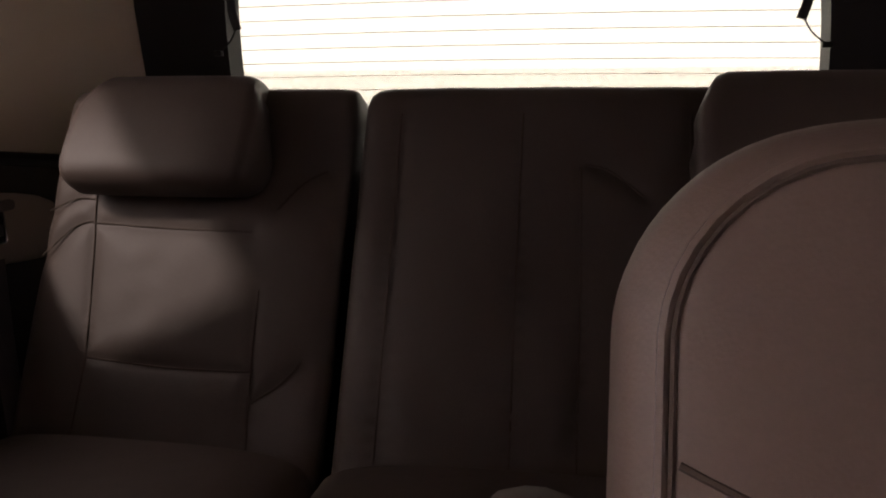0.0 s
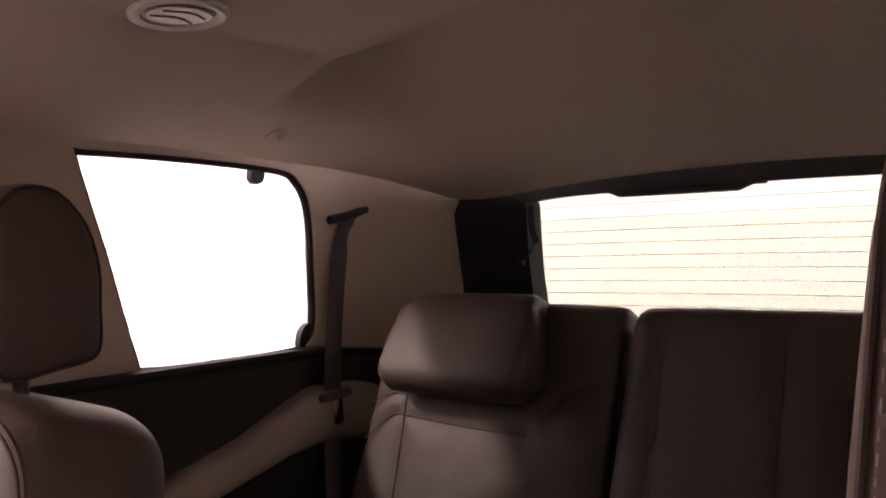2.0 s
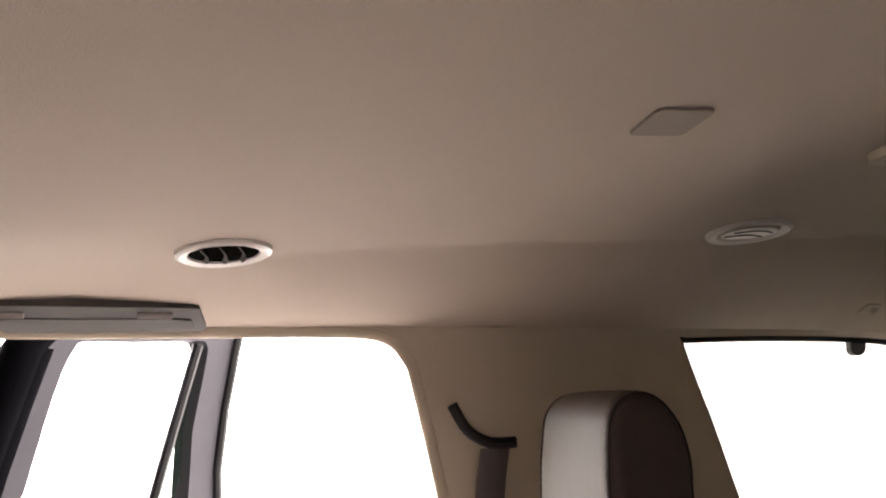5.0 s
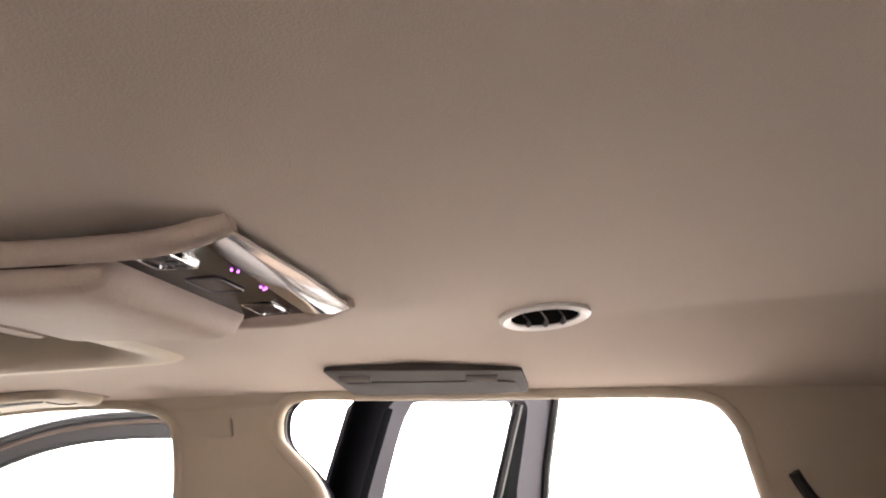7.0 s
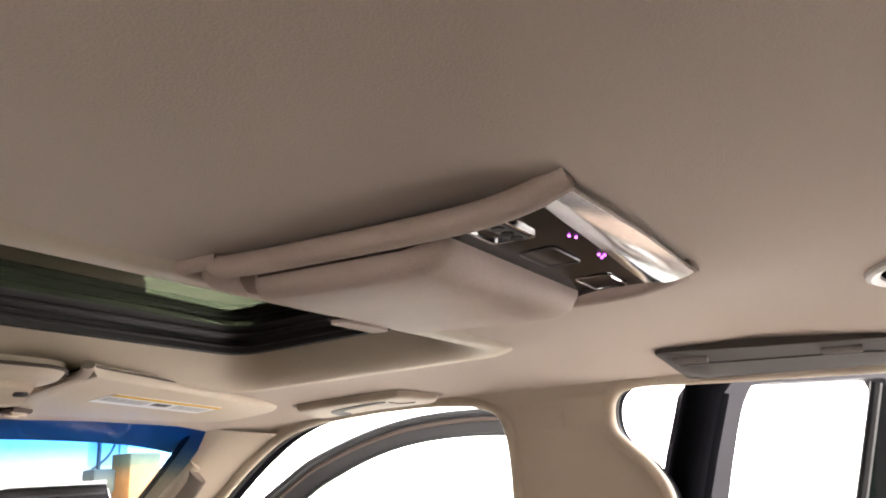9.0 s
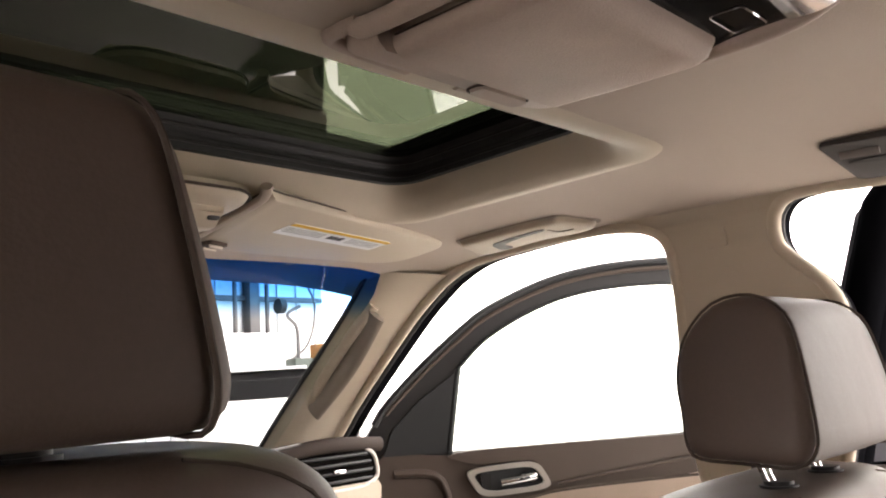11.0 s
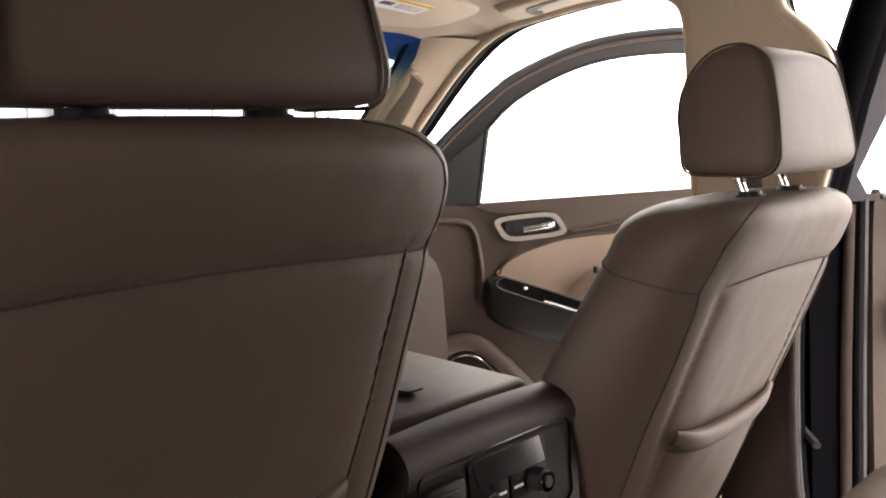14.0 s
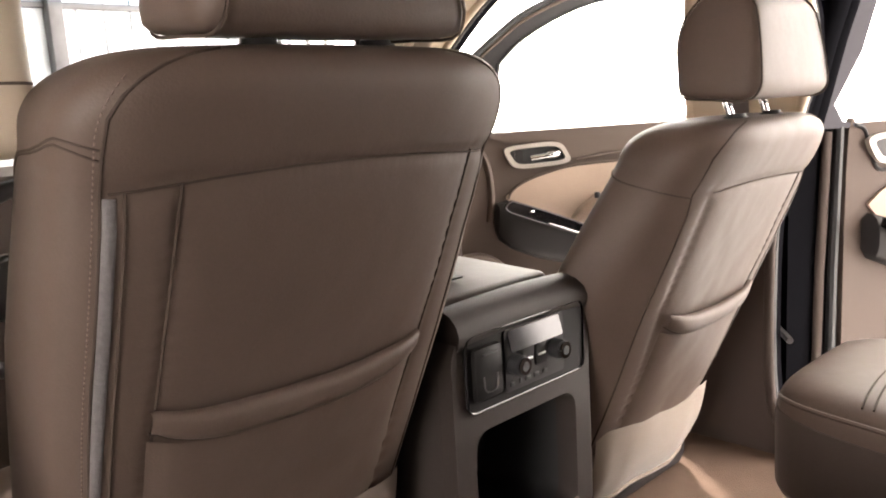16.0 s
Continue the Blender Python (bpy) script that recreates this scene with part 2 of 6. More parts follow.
def fan(points, steps=5, closed=True):
    return [p[:2] for p in smooth_line([(*p, 0) for p in points], steps, closed)]


# ---- the car's shell: x to the driver's side, y to the rear, z up ----
FLOOR = 0.55


def side_x(z, y=0.0):
    """Half the width of the side trim at a height; it closes in towards the tailgate."""
    w = float(np.interp(z, [0.55, 1.0, 1.2, 1.25, 1.45, 1.62, 1.66, 1.70], [0.80, 0.82, 0.825, 0.815, 0.765, 0.735, 0.72, 0.69]))
    return w - 0.125 * min(1.0, max(0.0, (y - 1.70) / 0.32)) ** 1.2


FRONT_OPENING = [p[:2] for p in smooth_line([(-1.30, 1.22, 0), (-1.181, 1.341, 0), (-1.007, 1.468, 0), (-0.81, 1.604, 0), (-0.663, 1.665, 0), (-0.501, 1.68, 0), (-0.356, 1.682, 0),
                 (-0.257, 1.674, 0), (-0.212, 1.652, 0), (-0.202, 1.610, 0), (-0.206, 1.52, 0), (-0.228, 1.349, 0), (-0.235, 1.10, 0), (-0.28, 0.80, 0), (-0.36, 0.63, 0), (-0.50, 0.575, 0), (-1.05, 0.575, 0), (-1.28, 0.66, 0), (-1.33, 0.95, 0)], 4, True)]
REAR_OPENING = [p[:2] for p in smooth_line([(-0.024, 1.60, 0), (-0.024, 1.645, 0), (0.0, 1.670, 0), (0.045, 1.676, 0), (0.134, 1.671, 0), (0.398, 1.659, 0), (0.581, 1.650, 0), (0.655, 1.637, 0),
                (0.69, 1.60, 0), (0.703, 1.555, 0), (0.738, 1.384, 0), (0.757, 1.26, 0), (0.75, 1.05, 0), (0.68, 0.80, 0), (0.55, 0.62, 0), (0.42, 0.575, 0), (0.12, 0.575, 0), (0.0, 0.60, 0), (-0.045, 0.68, 0), (-0.056, 0.95, 0), (-0.045, 1.12, 0), (-0.005, 1.26, 0), (0.038, 1.38, 0), (0.045, 1.49, 0), (0.025, 1.545, 0)], 4, True)]
QUARTER = [p[:2] for p in smooth_line([(1.152, 1.606, 0), (1.165, 1.610, 0), (1.34, 1.604, 0), (1.535, 1.589, 0), (1.587, 1.568, 0), (1.622, 1.518, 0), (1.645, 1.41, 0), (1.669, 1.29, 0), (1.655, 1.25, 0),
           (1.622, 1.238, 0), (1.434, 1.247, 0), (1.297, 1.259, 0), (1.272, 1.285, 0), (1.202, 1.467, 0)], 4, True)]
WIDE_QUARTER = [(1.41 + (y - 1.41) * 1.5, 1.43 + (z - 1.43) * 1.16) for y, z in QUARTER]
OUTLINE = [(-1.36, 0.50), (2.02, 0.50), (2.02, 1.28), (1.98, 1.50), (1.93, 1.58), (1.70, 1.625), (1.40, 1.655), (1.10, 1.675), (0.60, 1.693), (0.10, 1.700), (-0.50, 1.700), (-0.72, 1.690), (-0.86, 1.640), (-1.10, 1.49), (-1.36, 1.26)]


def curve_edge(loop, s, lift=0.0):
    return [V(s * (side_x(z, y) + lift), y, z) for y, z in loop]


def side_wall(s):
    wall = tagged(new("wall_right" if s < 0 else "wall_left"), "cream moulded side trim with pillars round the door openings", "side trim", kind="structure")
    zs = [0.65, 0.8, 1.0, 1.18, 1.2, 1.25, 1.32, 1.4, 1.45, 1.52, 1.58, 1.62, 1.66]
    # trim below the window line uses the brown with painted shade
    for name, mat, keep in (("pillar_trim", CREAM, lambda z: z > 1.18), ("lower_trim", BROWN_SHADE, lambda z: z < 1.18)):
        bm = slab(OUTLINE, lambda y, z: (s * side_x(z, y), y, z), (s * 0.022, 0, 0), [FRONT_OPENING, REAR_OPENING, QUARTER], zs, [1.70, 1.76, 1.82, 1.88, 1.94, 1.99])
        bmesh.ops.delete(bm, geom=[f for f in bm.faces if not keep(f.calc_center_median().z)], context="FACES")
        part(name, bm, mat, wall, smooth=60)
    for loop, r in ((FRONT_OPENING, 0.011), (REAR_OPENING, 0.011)):
        for name, mat, keep in (("edge_roll", CREAM, lambda z: z > 1.18), ("lower_edge_roll", BROWN_SHADE, lambda z: z < 1.18)):
            bm = tube(curve_edge(loop, s, 0.006), r, True, 10)
            bmesh.ops.delete(bm, geom=[f for f in bm.faces if not keep(f.calc_center_median().z)], context="FACES")
            part(name, bm, mat, wall)
        part("door_seal", tube(curve_edge(loop, s, 0.030), 0.007, True, 8), BLACK, wall, "black rubber door seal")
    part("outer_skin", slab(OUTLINE, lambda y, z: (s * (side_x(z, y) + 0.024), y, z), (s * 0.045, 0, 0), [FRONT_OPENING, REAR_OPENING, WIDE_QUARTER], [1.0, 1.2, 1.25, 1.45, 1.62, 1.66], [1.70, 1.8, 1.9]), JAMB, wall, "black painted door frame")
    part("window_seal", tube(curve_edge(QUARTER, s, 0.012), 0.009, True, 8), BLACK, wall)
    return wall


side_wall(-1)
left_wall = side_wall(1)
cover = part("pillar_cover", block((0.14, 0.12, 0.30), (0.712, -0.055, 1.480), 0.024, segs=4), CREAM, left_wall, "cream shoulder belt cover on the pillar")
part("cover_seam", slab(rounded(0.1415, 0.1215, 0.025, 5, 0.712, -0.055), lambda x, y: (x, y, 1.387), (0, 0, 0.0025)), BROWN, cover)

quarter_glass = []
for n, s in ((1, -1), (2, 1)):
    w = part(f"window_{n}", slab(QUARTER, lambda y, z: (s * (side_x(z) + 0.018), y, z), (s * 0.004, 0, 0), (), [1.3, 1.4, 1.5]), PRIVACY)
    tagged(w, "fixed tinted quarter window in the rear side trim", "window", kind="structure")

# the roof lining: crowned, falling to the rails, dropping behind the third row's lamp, open for the sunroof
LINER_Y = [-0.90, -0.84, -0.78, -0.70, -0.62, -0.55, -0.49, -0.46, -0.38, -0.28, -0.18, -0.12, -0.09, -0.03, 0.1, 0.2, 0.24, 0.28, 0.32, 0.36, 0.40, 0.44, 0.5, 0.6, 0.7, 0.9, 1.05, 1.18, 1.25, 1.27, 1.285, 1.303, 1.34, 1.38, 1.44, 1.50, 1.55, 1.7, 1.82, 1.90, 1.95]
LINER_X = [0.0, 0.07, 0.14, 0.21, 0.28, 0.33, 0.36, 0.40, 0.42, 0.435, 0.45, 0.475, 0.50, 0.54, 0.58, 0.61, 0.64, 0.665, 0.685, 0.70, 0.712, 0.722]


def rear_bow(x, y):
    """The step of the lining bends back towards the rails."""
    return (0.030 + 0.075 * abs(x)) * min(1.0, max(0.0, (y - 1.10) / 0.14)) * min(1.0, max(0.0, (1.95 - y) / 0.30))


def liner_z(x, y):
    x = abs(x)
    at = y - rear_bow(x, y)
    top = float(np.interp(at, [-0.9, -0.8, -0.62, -0.3, 0.24, 0.285, 0.33, 0.38, 0.436, 0.55, 0.65, 1.27, 1.285, 1.303, 1.38, 1.50, 1.75, 1.95], [1.655, 1.680, 1.698, 1.702, 1.695, 1.692, 1.704, 1.719, 1.7275, 1.734, 1.736, 1.731, 1.725, 1.778, 1.776, 1.738, 1.62, 1.555]))
    if at > 1.2:
        k = min(1.0, max(0.0, (x - 0.40) / 0.17))
        top += (float(np.interp(at, [1.2, 1.30, 1.50, 1.75, 1.95], [1.733, 1.727, 1.695, 1.61, 1.555])) - top) * k * k * (3 - 2 * k)
    plain = float(np.interp(y, [-0.3, 0.05, 0.15, 0.436], [1.702, 1.703, 1.705, 1.7275]))
    if 0.0 < y < 0.436:
        k = min(1.0, max(0.0, (x - 0.14) / 0.26))
        top += (plain - top) * k * k * (3 - 2 * k)
    edge = float(np.interp(y, [-0.9, -0.7, -0.4, 0.0, 0.6, 1.1, 1.4, 1.7, 1.95], [1.61, 1.668, 1.684, 1.678, 1.655, 1.628, 1.61, 1.58, 1.525]))
    mid = top - float(np.interp(y, [0.24, 0.44], [0.004, 0.014])) * (x / 0.4) ** 2
    k = max(0.0, (x - 0.42) / (0.722 - 0.42))
    w = float(np.interp(y, [0.15, 0.45, 0.75, 1.3, 1.6], [2.2, 1.25, 0.95, 0.95, 1.6]))
    return mid * (1 - k ** w) + edge * k ** w if k else mid


SUNROOF = (-0.40, 0.40, -0.485, -0.03)


def headliner():
    bm = bmesh.new()
    xs = [-x for x in LINER_X[:0:-1]] + LINER_X
    grid = []
    for y in LINER_Y:
        line = []
        for x in xs:
            back = y + rear_bow(x, y + 0.03)
            line.append(bm.verts.new((x * (1 - 0.1 * max(0, (y - 1.3) / 0.65)), back, liner_z(x, back))))
        grid.append(line)
    for j in range(len(LINER_Y) - 1):
        for i in range(len(xs) - 1):
            cx, cy = (xs[i] + xs[i + 1]) / 2, (LINER_Y[j] + LINER_Y[j + 1]) / 2
            if SUNROOF[0] < cx < SUNROOF[1] and SUNROOF[2] < cy < SUNROOF[3]:
                continue
            bm.faces.new((grid[j][i], grid[j][i + 1], grid[j + 1][i + 1], grid[j + 1][i]))
    bmesh.ops.subdivide_edges(bm, edges=[e for e in bm.edges], cuts=1, smooth=0.0)
    ob = part("ceiling", bm, LINER, smooth=35)
    return tagged(ob, "beige cloth roof lining, crowned and curving into the rails", "headliner", kind="structure")


headliner()
roof = part("roof", slab([(-0.80, -1.0), (0.80, -1.0), (0.80, 2.1), (-0.80, 2.1)], lambda x, y: (x, y, 1.80 - 0.09 * abs(x / 0.8) ** 3 - 0.10 * max(0, y - 1.3)), (0, 0, 0.02), [[(-0.36, -0.47), (0.36, -0.47), (0.36, -0.06), (-0.36, -0.06)]], [-0.5, -0.08, 0.5, 1.0, 1.3, 1.6], [-0.7, -0.55, -0.35, 0.0, 0.35, 0.55, 0.7]), PAINT)
tagged(roof, "black painted steel roof over the lining", "roof", kind="structure")

floor = part("floor", block((1.64, 3.5, 0.04), (0, 0.35, FLOOR - 0.02), 0.01), CARPET)
tagged(floor, "brown carpet on the car's floor", "carpet", kind="structure")


# ---- front seats ----
class Back:
    """A padded backrest: rounded sections stacked along the back, with rounded shoulders. d runs to the rear from its rear face (0) to its front (-thick)."""

    def __init__(self, half, thick, low, high, frame_of, power=3.6, taper=0.93, corner=0.085, edge=0.045, crown=0.012, drop=0.0, flare=0.0, out=1, nip=0.0):
        self.h, self.t, self.low, self.high, self.f, self.p = half, thick, low, high, frame_of, power
        self.dents, self.nip = [], nip
        self.taper, self.c, self.e, self.crown, self.drop, self.flare, self.out = taper, corner, edge, crown, drop, flare, out

    def wide(self, u):
        k = min(1.0, max(0.0, (u - self.low) / (self.high - self.low) * 1.7))
        a = self.h * (self.taper + (1 - self.taper) * k)
        q = max(0.0, u - (self.high - self.c))
        return a - self.c + math.sqrt(max(0.0, self.c ** 2 - q * q))

    def deep(self, u):
        q = max(0.0, u - (self.high - self.e))
        return self.t / 2 - self.e + math.sqrt(max(0.0, self.e ** 2 - q * q))

    def puff(self, u):
        """The padded yoke over the cross seam."""
        k = (u - 0.243) / 0.05
        return 0.0032 * min(1.0, max(0.0, k)) ** 0.5 if self.flare and u < self.high - 0.03 else 0.0032 * max(0.0, (self.high - u) / 0.03) ** 0.5 if self.flare else 0.0

    def at(self, u, angle, lift=0.0):
        """A place on the skin; angle 0: its +x side, 90: its rear, 270: its front."""
        puff = self.puff(u)
        a, b = self.wide(u) + lift + puff, self.deep(u) + lift + puff
        c, s = math.cos(angle), math.sin(angle)
        x = a * math.copysign(abs(c) ** (2 / self.p), c)
        d = b * math.copysign(abs(s) ** (2 / self.p), s)
        if s > 0:
            d -= self.sink(x, u)
        x = self.squeeze(x, d / (b + 1e-6))
        lean = max(0.0, 0.5 - 0.5 * d / (b + 1e-6)) ** 1.5 * min(1.0, max(0.0, (self.high - u - 0.075) / 0.24))
        x *= 1 + (self.flare if x * self.out < 0 else 0.2 * self.flare) * lean
        return self.f(x, d - self.t / 2, u + self.rise(x, d - self.t / 2, u))

    def face(self, x, u, lift=0.001, front=False):
        """A place on the rear (or front) face over x."""
        a, b = self.wide(u), self.deep(u) + self.puff(u)
        d = b * (1 - min(0.995, abs(x) / a) ** self.p) ** (1 / self.p) + lift - (0 if front else self.sink(x, u))
        x = x if front else self.squeeze(x, 1.0)
        d = (-d if front else d) - self.t / 2
        return self.f(x, d, u + self.rise(x, d, u))

    def squeeze(self, x, k):
        """The inner side draws in towards the rear face."""
        return x * (1 - self.nip * max(0.0, k) ** 2) if x * self.out < 0 else x

    def sink(self, x, u):
        """How far the seams and soft folds pull the rear skin in."""
        if not self.dents:
            return 0.0
        away = min(float(((line - (x, u)) ** 2).sum(axis=1).min()) for line in self.dents) ** 0.5
        fold = 0.0018 * noise.noise((x * 9, u * 7, self.h * 31)) + 0.0008 * noise.noise((x * 24, u * 17, 3.1))
        return 0.0026 * math.exp(-(away / 0.008) ** 2) + 0.0022 * math.exp(-(away / 0.024) ** 2) - fold

    def rise(self, x, d, u):
        """The crown of the top edge, and its fall towards the front."""
        return self.crown * (1 - (x / self.h) ** 2) * max(0.0, (u - self.high + 0.15) / 0.15) + self.drop * d * max(0.0, (u - self.high + 0.25) / 0.25)

    def mesh(self, dents=()):
        """dents: seam lines in (x, u) that pull the rear skin in."""
        fine = bool(dents)
        us = list(np.linspace(self.low, self.high - self.c, 165 if fine else 14)) + [self.high - self.c + self.c * math.sin(q) for q in np.linspace(0.03 if fine else 0.12, math.pi / 2, 24 if fine else 14)]
        angles = even_angles(self.p, 110, 40) if fine else [2 * math.pi * (i + 0.5) / 56 for i in range(56)]
        n = len(angles)
        self.dents = [np.array(smooth_line([(x, u, 0) for x, u in line], 12))[:, :2] for line in dents]
        rings = [[self.at(self.low, q, -0.03) for q in angles]] + [[self.at(u, q) for q in angles] for u in us]
        top = rings[-1]
        mid = sum(top, Vector()) / n
        return loft(rings + [[p.lerp(mid, 0.5) for p in top], [p.lerp(mid, 0.9) for p in top]])


def headrest(width, outline, at, taper=0.10):
    """A head restraint swept across: outline in (y, z)."""
    n = len(outline)
    cy, cz = sum(p[0] for p in outline) / n, sum(p[1] for p in outline) / n
    rings = []
    for x, k in ((-0.5, 0.60), (-0.497, 0.80), (-0.485, 0.91), (-0.455, 0.975), (-0.40, 1.0), (-0.2, 1.01), (0, 1.012), (0.2, 1.01), (0.40, 1.0), (0.455, 0.975), (0.485, 0.91), (0.497, 0.80), (0.5, 0.60)):
        rings.append([V(at[0] + x * width * (1 - taper * (z - cz) / 0.08 * (abs(x) > 0.3)), at[1] + cy + (y - cy) * k, at[2] + cz + (z - cz) * k) for y, z in outline])
    return loft(rings)


HEAD_OUTLINE = [p[:2] for p in smooth_line([(-0.062, 0.05, 0), (-0.066, 0.085, 0), (-0.056, 0.125, 0), (-0.024, 0.157, 0), (0.018, 0.161, 0), (0.050, 0.14, 0), (0.062, 0.10, 0), (0.070, 0.04, 0), (0.069, 0.012, 0), (0.050, -0.003, 0), (0.0, 0.0, 0), (-0.045, 0.004, 0), (-0.058, 0.018, 0)], 3, True)]


def front_seat(cx, z0, y0, rest_z, rest_y, out, nip=0.0):
    """cx: the seat's middle; z0, y0: the pocket's edge on its back; out: +1 where its outer side is towards the driver's door."""
    U, N = V(0, 0.414, 0.91), V(0, 0.91, -0.414)
    O = V(cx, y0, z0)
    F = lambda x, d, u: O + V(x, 0, 0) + N * d + U * u
    seat = thing("bucket_seat", (cx, y0 - 0.35, FLOOR), "brown leather front seat with a map pocket, seen from behind", "car seat", "front seats")
    shape = Back(0.238, 0.165, -0.52, 0.350, F, 3.8, 0.93, 0.078, 0.045, 0.006, 0.42, 0.38, out, nip)
    across = [(-0.225, 0.232), (-0.12, 0.240), (0, 0.243), (0.12, 0.240), (0.205, 0.232)]
    inner = [(-0.178 * out, 0.239), (-0.176 * out, 0.05), (-0.163 * out, -0.12), (-0.15 * out, -0.40)]
    outer = [(0.152 * out, 0.239), (0.155 * out, 0.05), (0.158 * out, -0.12), (0.15 * out, -0.40)]
    back = part("backrest", shape.mesh((across, inner, outer)), LEATHER, seat)
    skin = shape.face

    def seam(line, r=0.0015, name="seam", mat=SEAM):
        return part(name, tube([skin(x, u, 0.0012) for x, u, _ in smooth_line([(x, u, 0) for x, u in line], 6)], r, n=6), mat, back)

    seam(across, 0.0013)
    seam(inner, 0.0013)
    seam(outer, 0.0013)
    # the zip by the outer edge
    part("zip_tape", tube([skin(0.205 * out, u, 0.0004) for u in np.linspace(0.228, -0.42, 24)], 0.0062, n=8, flat=0.4, up=(out * 0.5, 0.8, 0)), ZIP, back, "grey ribbed zip tape")
    seam([(0.194 * out, 0.232), (0.193 * out, 0.0), (0.188 * out, -0.42)], 0.0012)
    # the shoulder seam and its row of stitches, both sides
    for k in (-1, 1):
        q = radians(90 - k * out * 52)
        line = [shape.at(u, q, 0.0002) for u in np.linspace(-0.42, 0.295, 24)] + [shape.at(u, q + k * out * w, 0.0002) for u, w in ((0.312, 0.03), (0.325, 0.09), (0.335, 0.18), (0.342, 0.30), (0.346, 0.45))]
        part("shoulder_seam", tube(line, 0.0015, n=6), SEAM, back)
        if k > 0:
            for u in np.linspace(-0.40, 0.325, 130):
                a, b = shape.at(u, q - k * out * 0.060, 0.0002), shape.at(u + 0.0028, q - k * out * 0.060, 0.0002)
                part("stitch", tube([a, b], 0.0007, n=5), STITCH, back)
        if k > 0:
            for h in (0.0, 0.009):
                part("side_seam", tube([shape.at(0.270 - h * max(0.0, 1 - w) + 0.010 * math.sin(min(w, 0.9) * 3.0) - 0.115 * max(0.0, w - 0.40) ** 1.4, q - k * out * (0.02 + w), 0.0002) for w in np.linspace(0, 1.35, 18)], 0.0011, n=6), SEAM, back)
        else:
            part("side_seam", tube([shape.at(0.228 + 0.015 * w, q - k * out * w, 0.0002) for w in np.linspace(0, 1.5, 18)], 0.0014, n=6), SEAM, back)
    # map pocket: a broad padded band over a slack panel
    edge = lambda x: 0.010 * (x / 0.165) ** 2 - 0.004 * math.sin(math.pi * (x + 0.16) / 0.32)
    slack = lambda x: (1 - (abs(x) / 0.166) ** 4)
    rows = []
    for j in range(25):
        k = j / 24
        rows.append([skin(x * (1 - 0.06 * k), -0.036 + edge(x) * (1 - k) - 0.364 * k, 0.010 * slack(x) * (1 - 0.75 * k) + 0.0015 + 0.0018 * noise.noise((x * 11, k * 4, 5.0 + cx)) * slack(x)) for x in np.linspace(-0.163, 0.163, 41)])
    part("map_pocket", loft(rows, cap=False, closed=False), LEATHER, seat)
    rows = []
    for v, d in ((0.000, 0.002), (0.003, 0.010), (0.001, 0.0155), (-0.006, 0.0185), (-0.015, 0.0195), (-0.024, 0.0185), (-0.031, 0.0155), (-0.035, 0.0115), (-0.037, 0.008)):
        rows.append([skin(x, v * (0.62 + 0.38 * slack(x)) + edge(x), 0.001 + d * (0.45 + 0.55 * slack(x)) + 0.0012 * noise.noise((x * 16, v * 30, 2.0 + cx)) * slack(x)) for x in np.linspace(-0.163, 0.163, 41)])
    part("pocket_band", loft(rows, cap=False, closed=False), LEATHER, seat, smooth=70)
    part("pocket_seam", tube([p + N * 0.0004 for p in rows[-1]], 0.0013, n=6), SEAM, seat)
    # soft flap over the seat's foot
    rows = []
    for j in range(9):
        k = j / 8
        rows.append([skin(x, -0.235 - 0.17 * k + 0.006 * math.sin(x * 13 + 1), 0.005 + 0.022 * math.sin(0.8 * math.pi * k) + 0.002 * math.sin(x * 23 + j * 0.5)) for x in np.linspace(-0.214, 0.214, 21)])
    part("lower_flap", loft(rows, cap=False, closed=False), SUEDE, seat, "soft tan flap over the seat's foot")
    # cushion
    rings = []
    for k, a, b in ((0, 0.17, 0.05), (0.03, 0.215, 0.085), (0.2, 0.245, 0.10), (0.6, 0.25, 0.105), (0.9, 0.245, 0.10), (0.98, 0.22, 0.085), (1.0, 0.17, 0.05)):
        rings.append([V(cx + x, y0 - 0.20 - 0.48 * k, z0 - 0.37 + d + 0.04 * k) for x, d in oval(a, b, 3.2)])
    part("cushion", loft(rings), LEATHER, seat)
    part("flap_edge", tube([p for p in rows[-1]], 0.006, n=8), SUEDE, seat)
    part("seat_base", block((0.48, 0.50, 0.26), (cx, y0 - 0.42, FLOOR + 0.13), 0.03), DARK, seat)
    # head restraint on two posts
    py = y0 + rest_y
    rest = part("head_restraint", headrest(0.262, HEAD_OUTLINE, (cx, py + 0.004, rest_z)), LEATHER, seat)
    for s in (-1, 1):
        n = len(HEAD_OUTLINE)
        side = [V(cx + s * 0.116 * (1 - 0.10 * (z - 0.08) / 0.08), py + 0.004 + 0.004 + (y - 0.004) * 1.008, rest_z + 0.079 + (z - 0.079) * 1.008) for y, z in HEAD_OUTLINE]
        part("piping", tube(side, 0.0017, True, 6), SEAM, rest)
        part("post", tube([V(cx + s * 0.0635, py, rest_z + 0.03), V(cx + s * 0.0635, py - 0.008, rest_z - 0.006), V(cx + s * 0.0635, y0 + 0.082, z0 + 0.300)], 0.0062, n=14), CHROME, seat, "chrome head restraint post")
        part("post_sleeve", rod(0.019, 0.012, (cx + s * 0.0635, y0 + 0.080, z0 + 0.325), n=20, bevel=0.004), DARK, seat)
        for q in (0.012, 0.022):
            part("notch", block((0.009, 0.006, 0.004), (cx + s * 0.0635, py - 0.002, rest_z - q + 0.002)), BLACK, seat)
    return seat


front_seat(0.425, 1.085, 0.0, 1.419, 0.065, 1)
front_seat(-0.415, 0.982, 0.015, 1.337, 0.072, -1, 0.17)


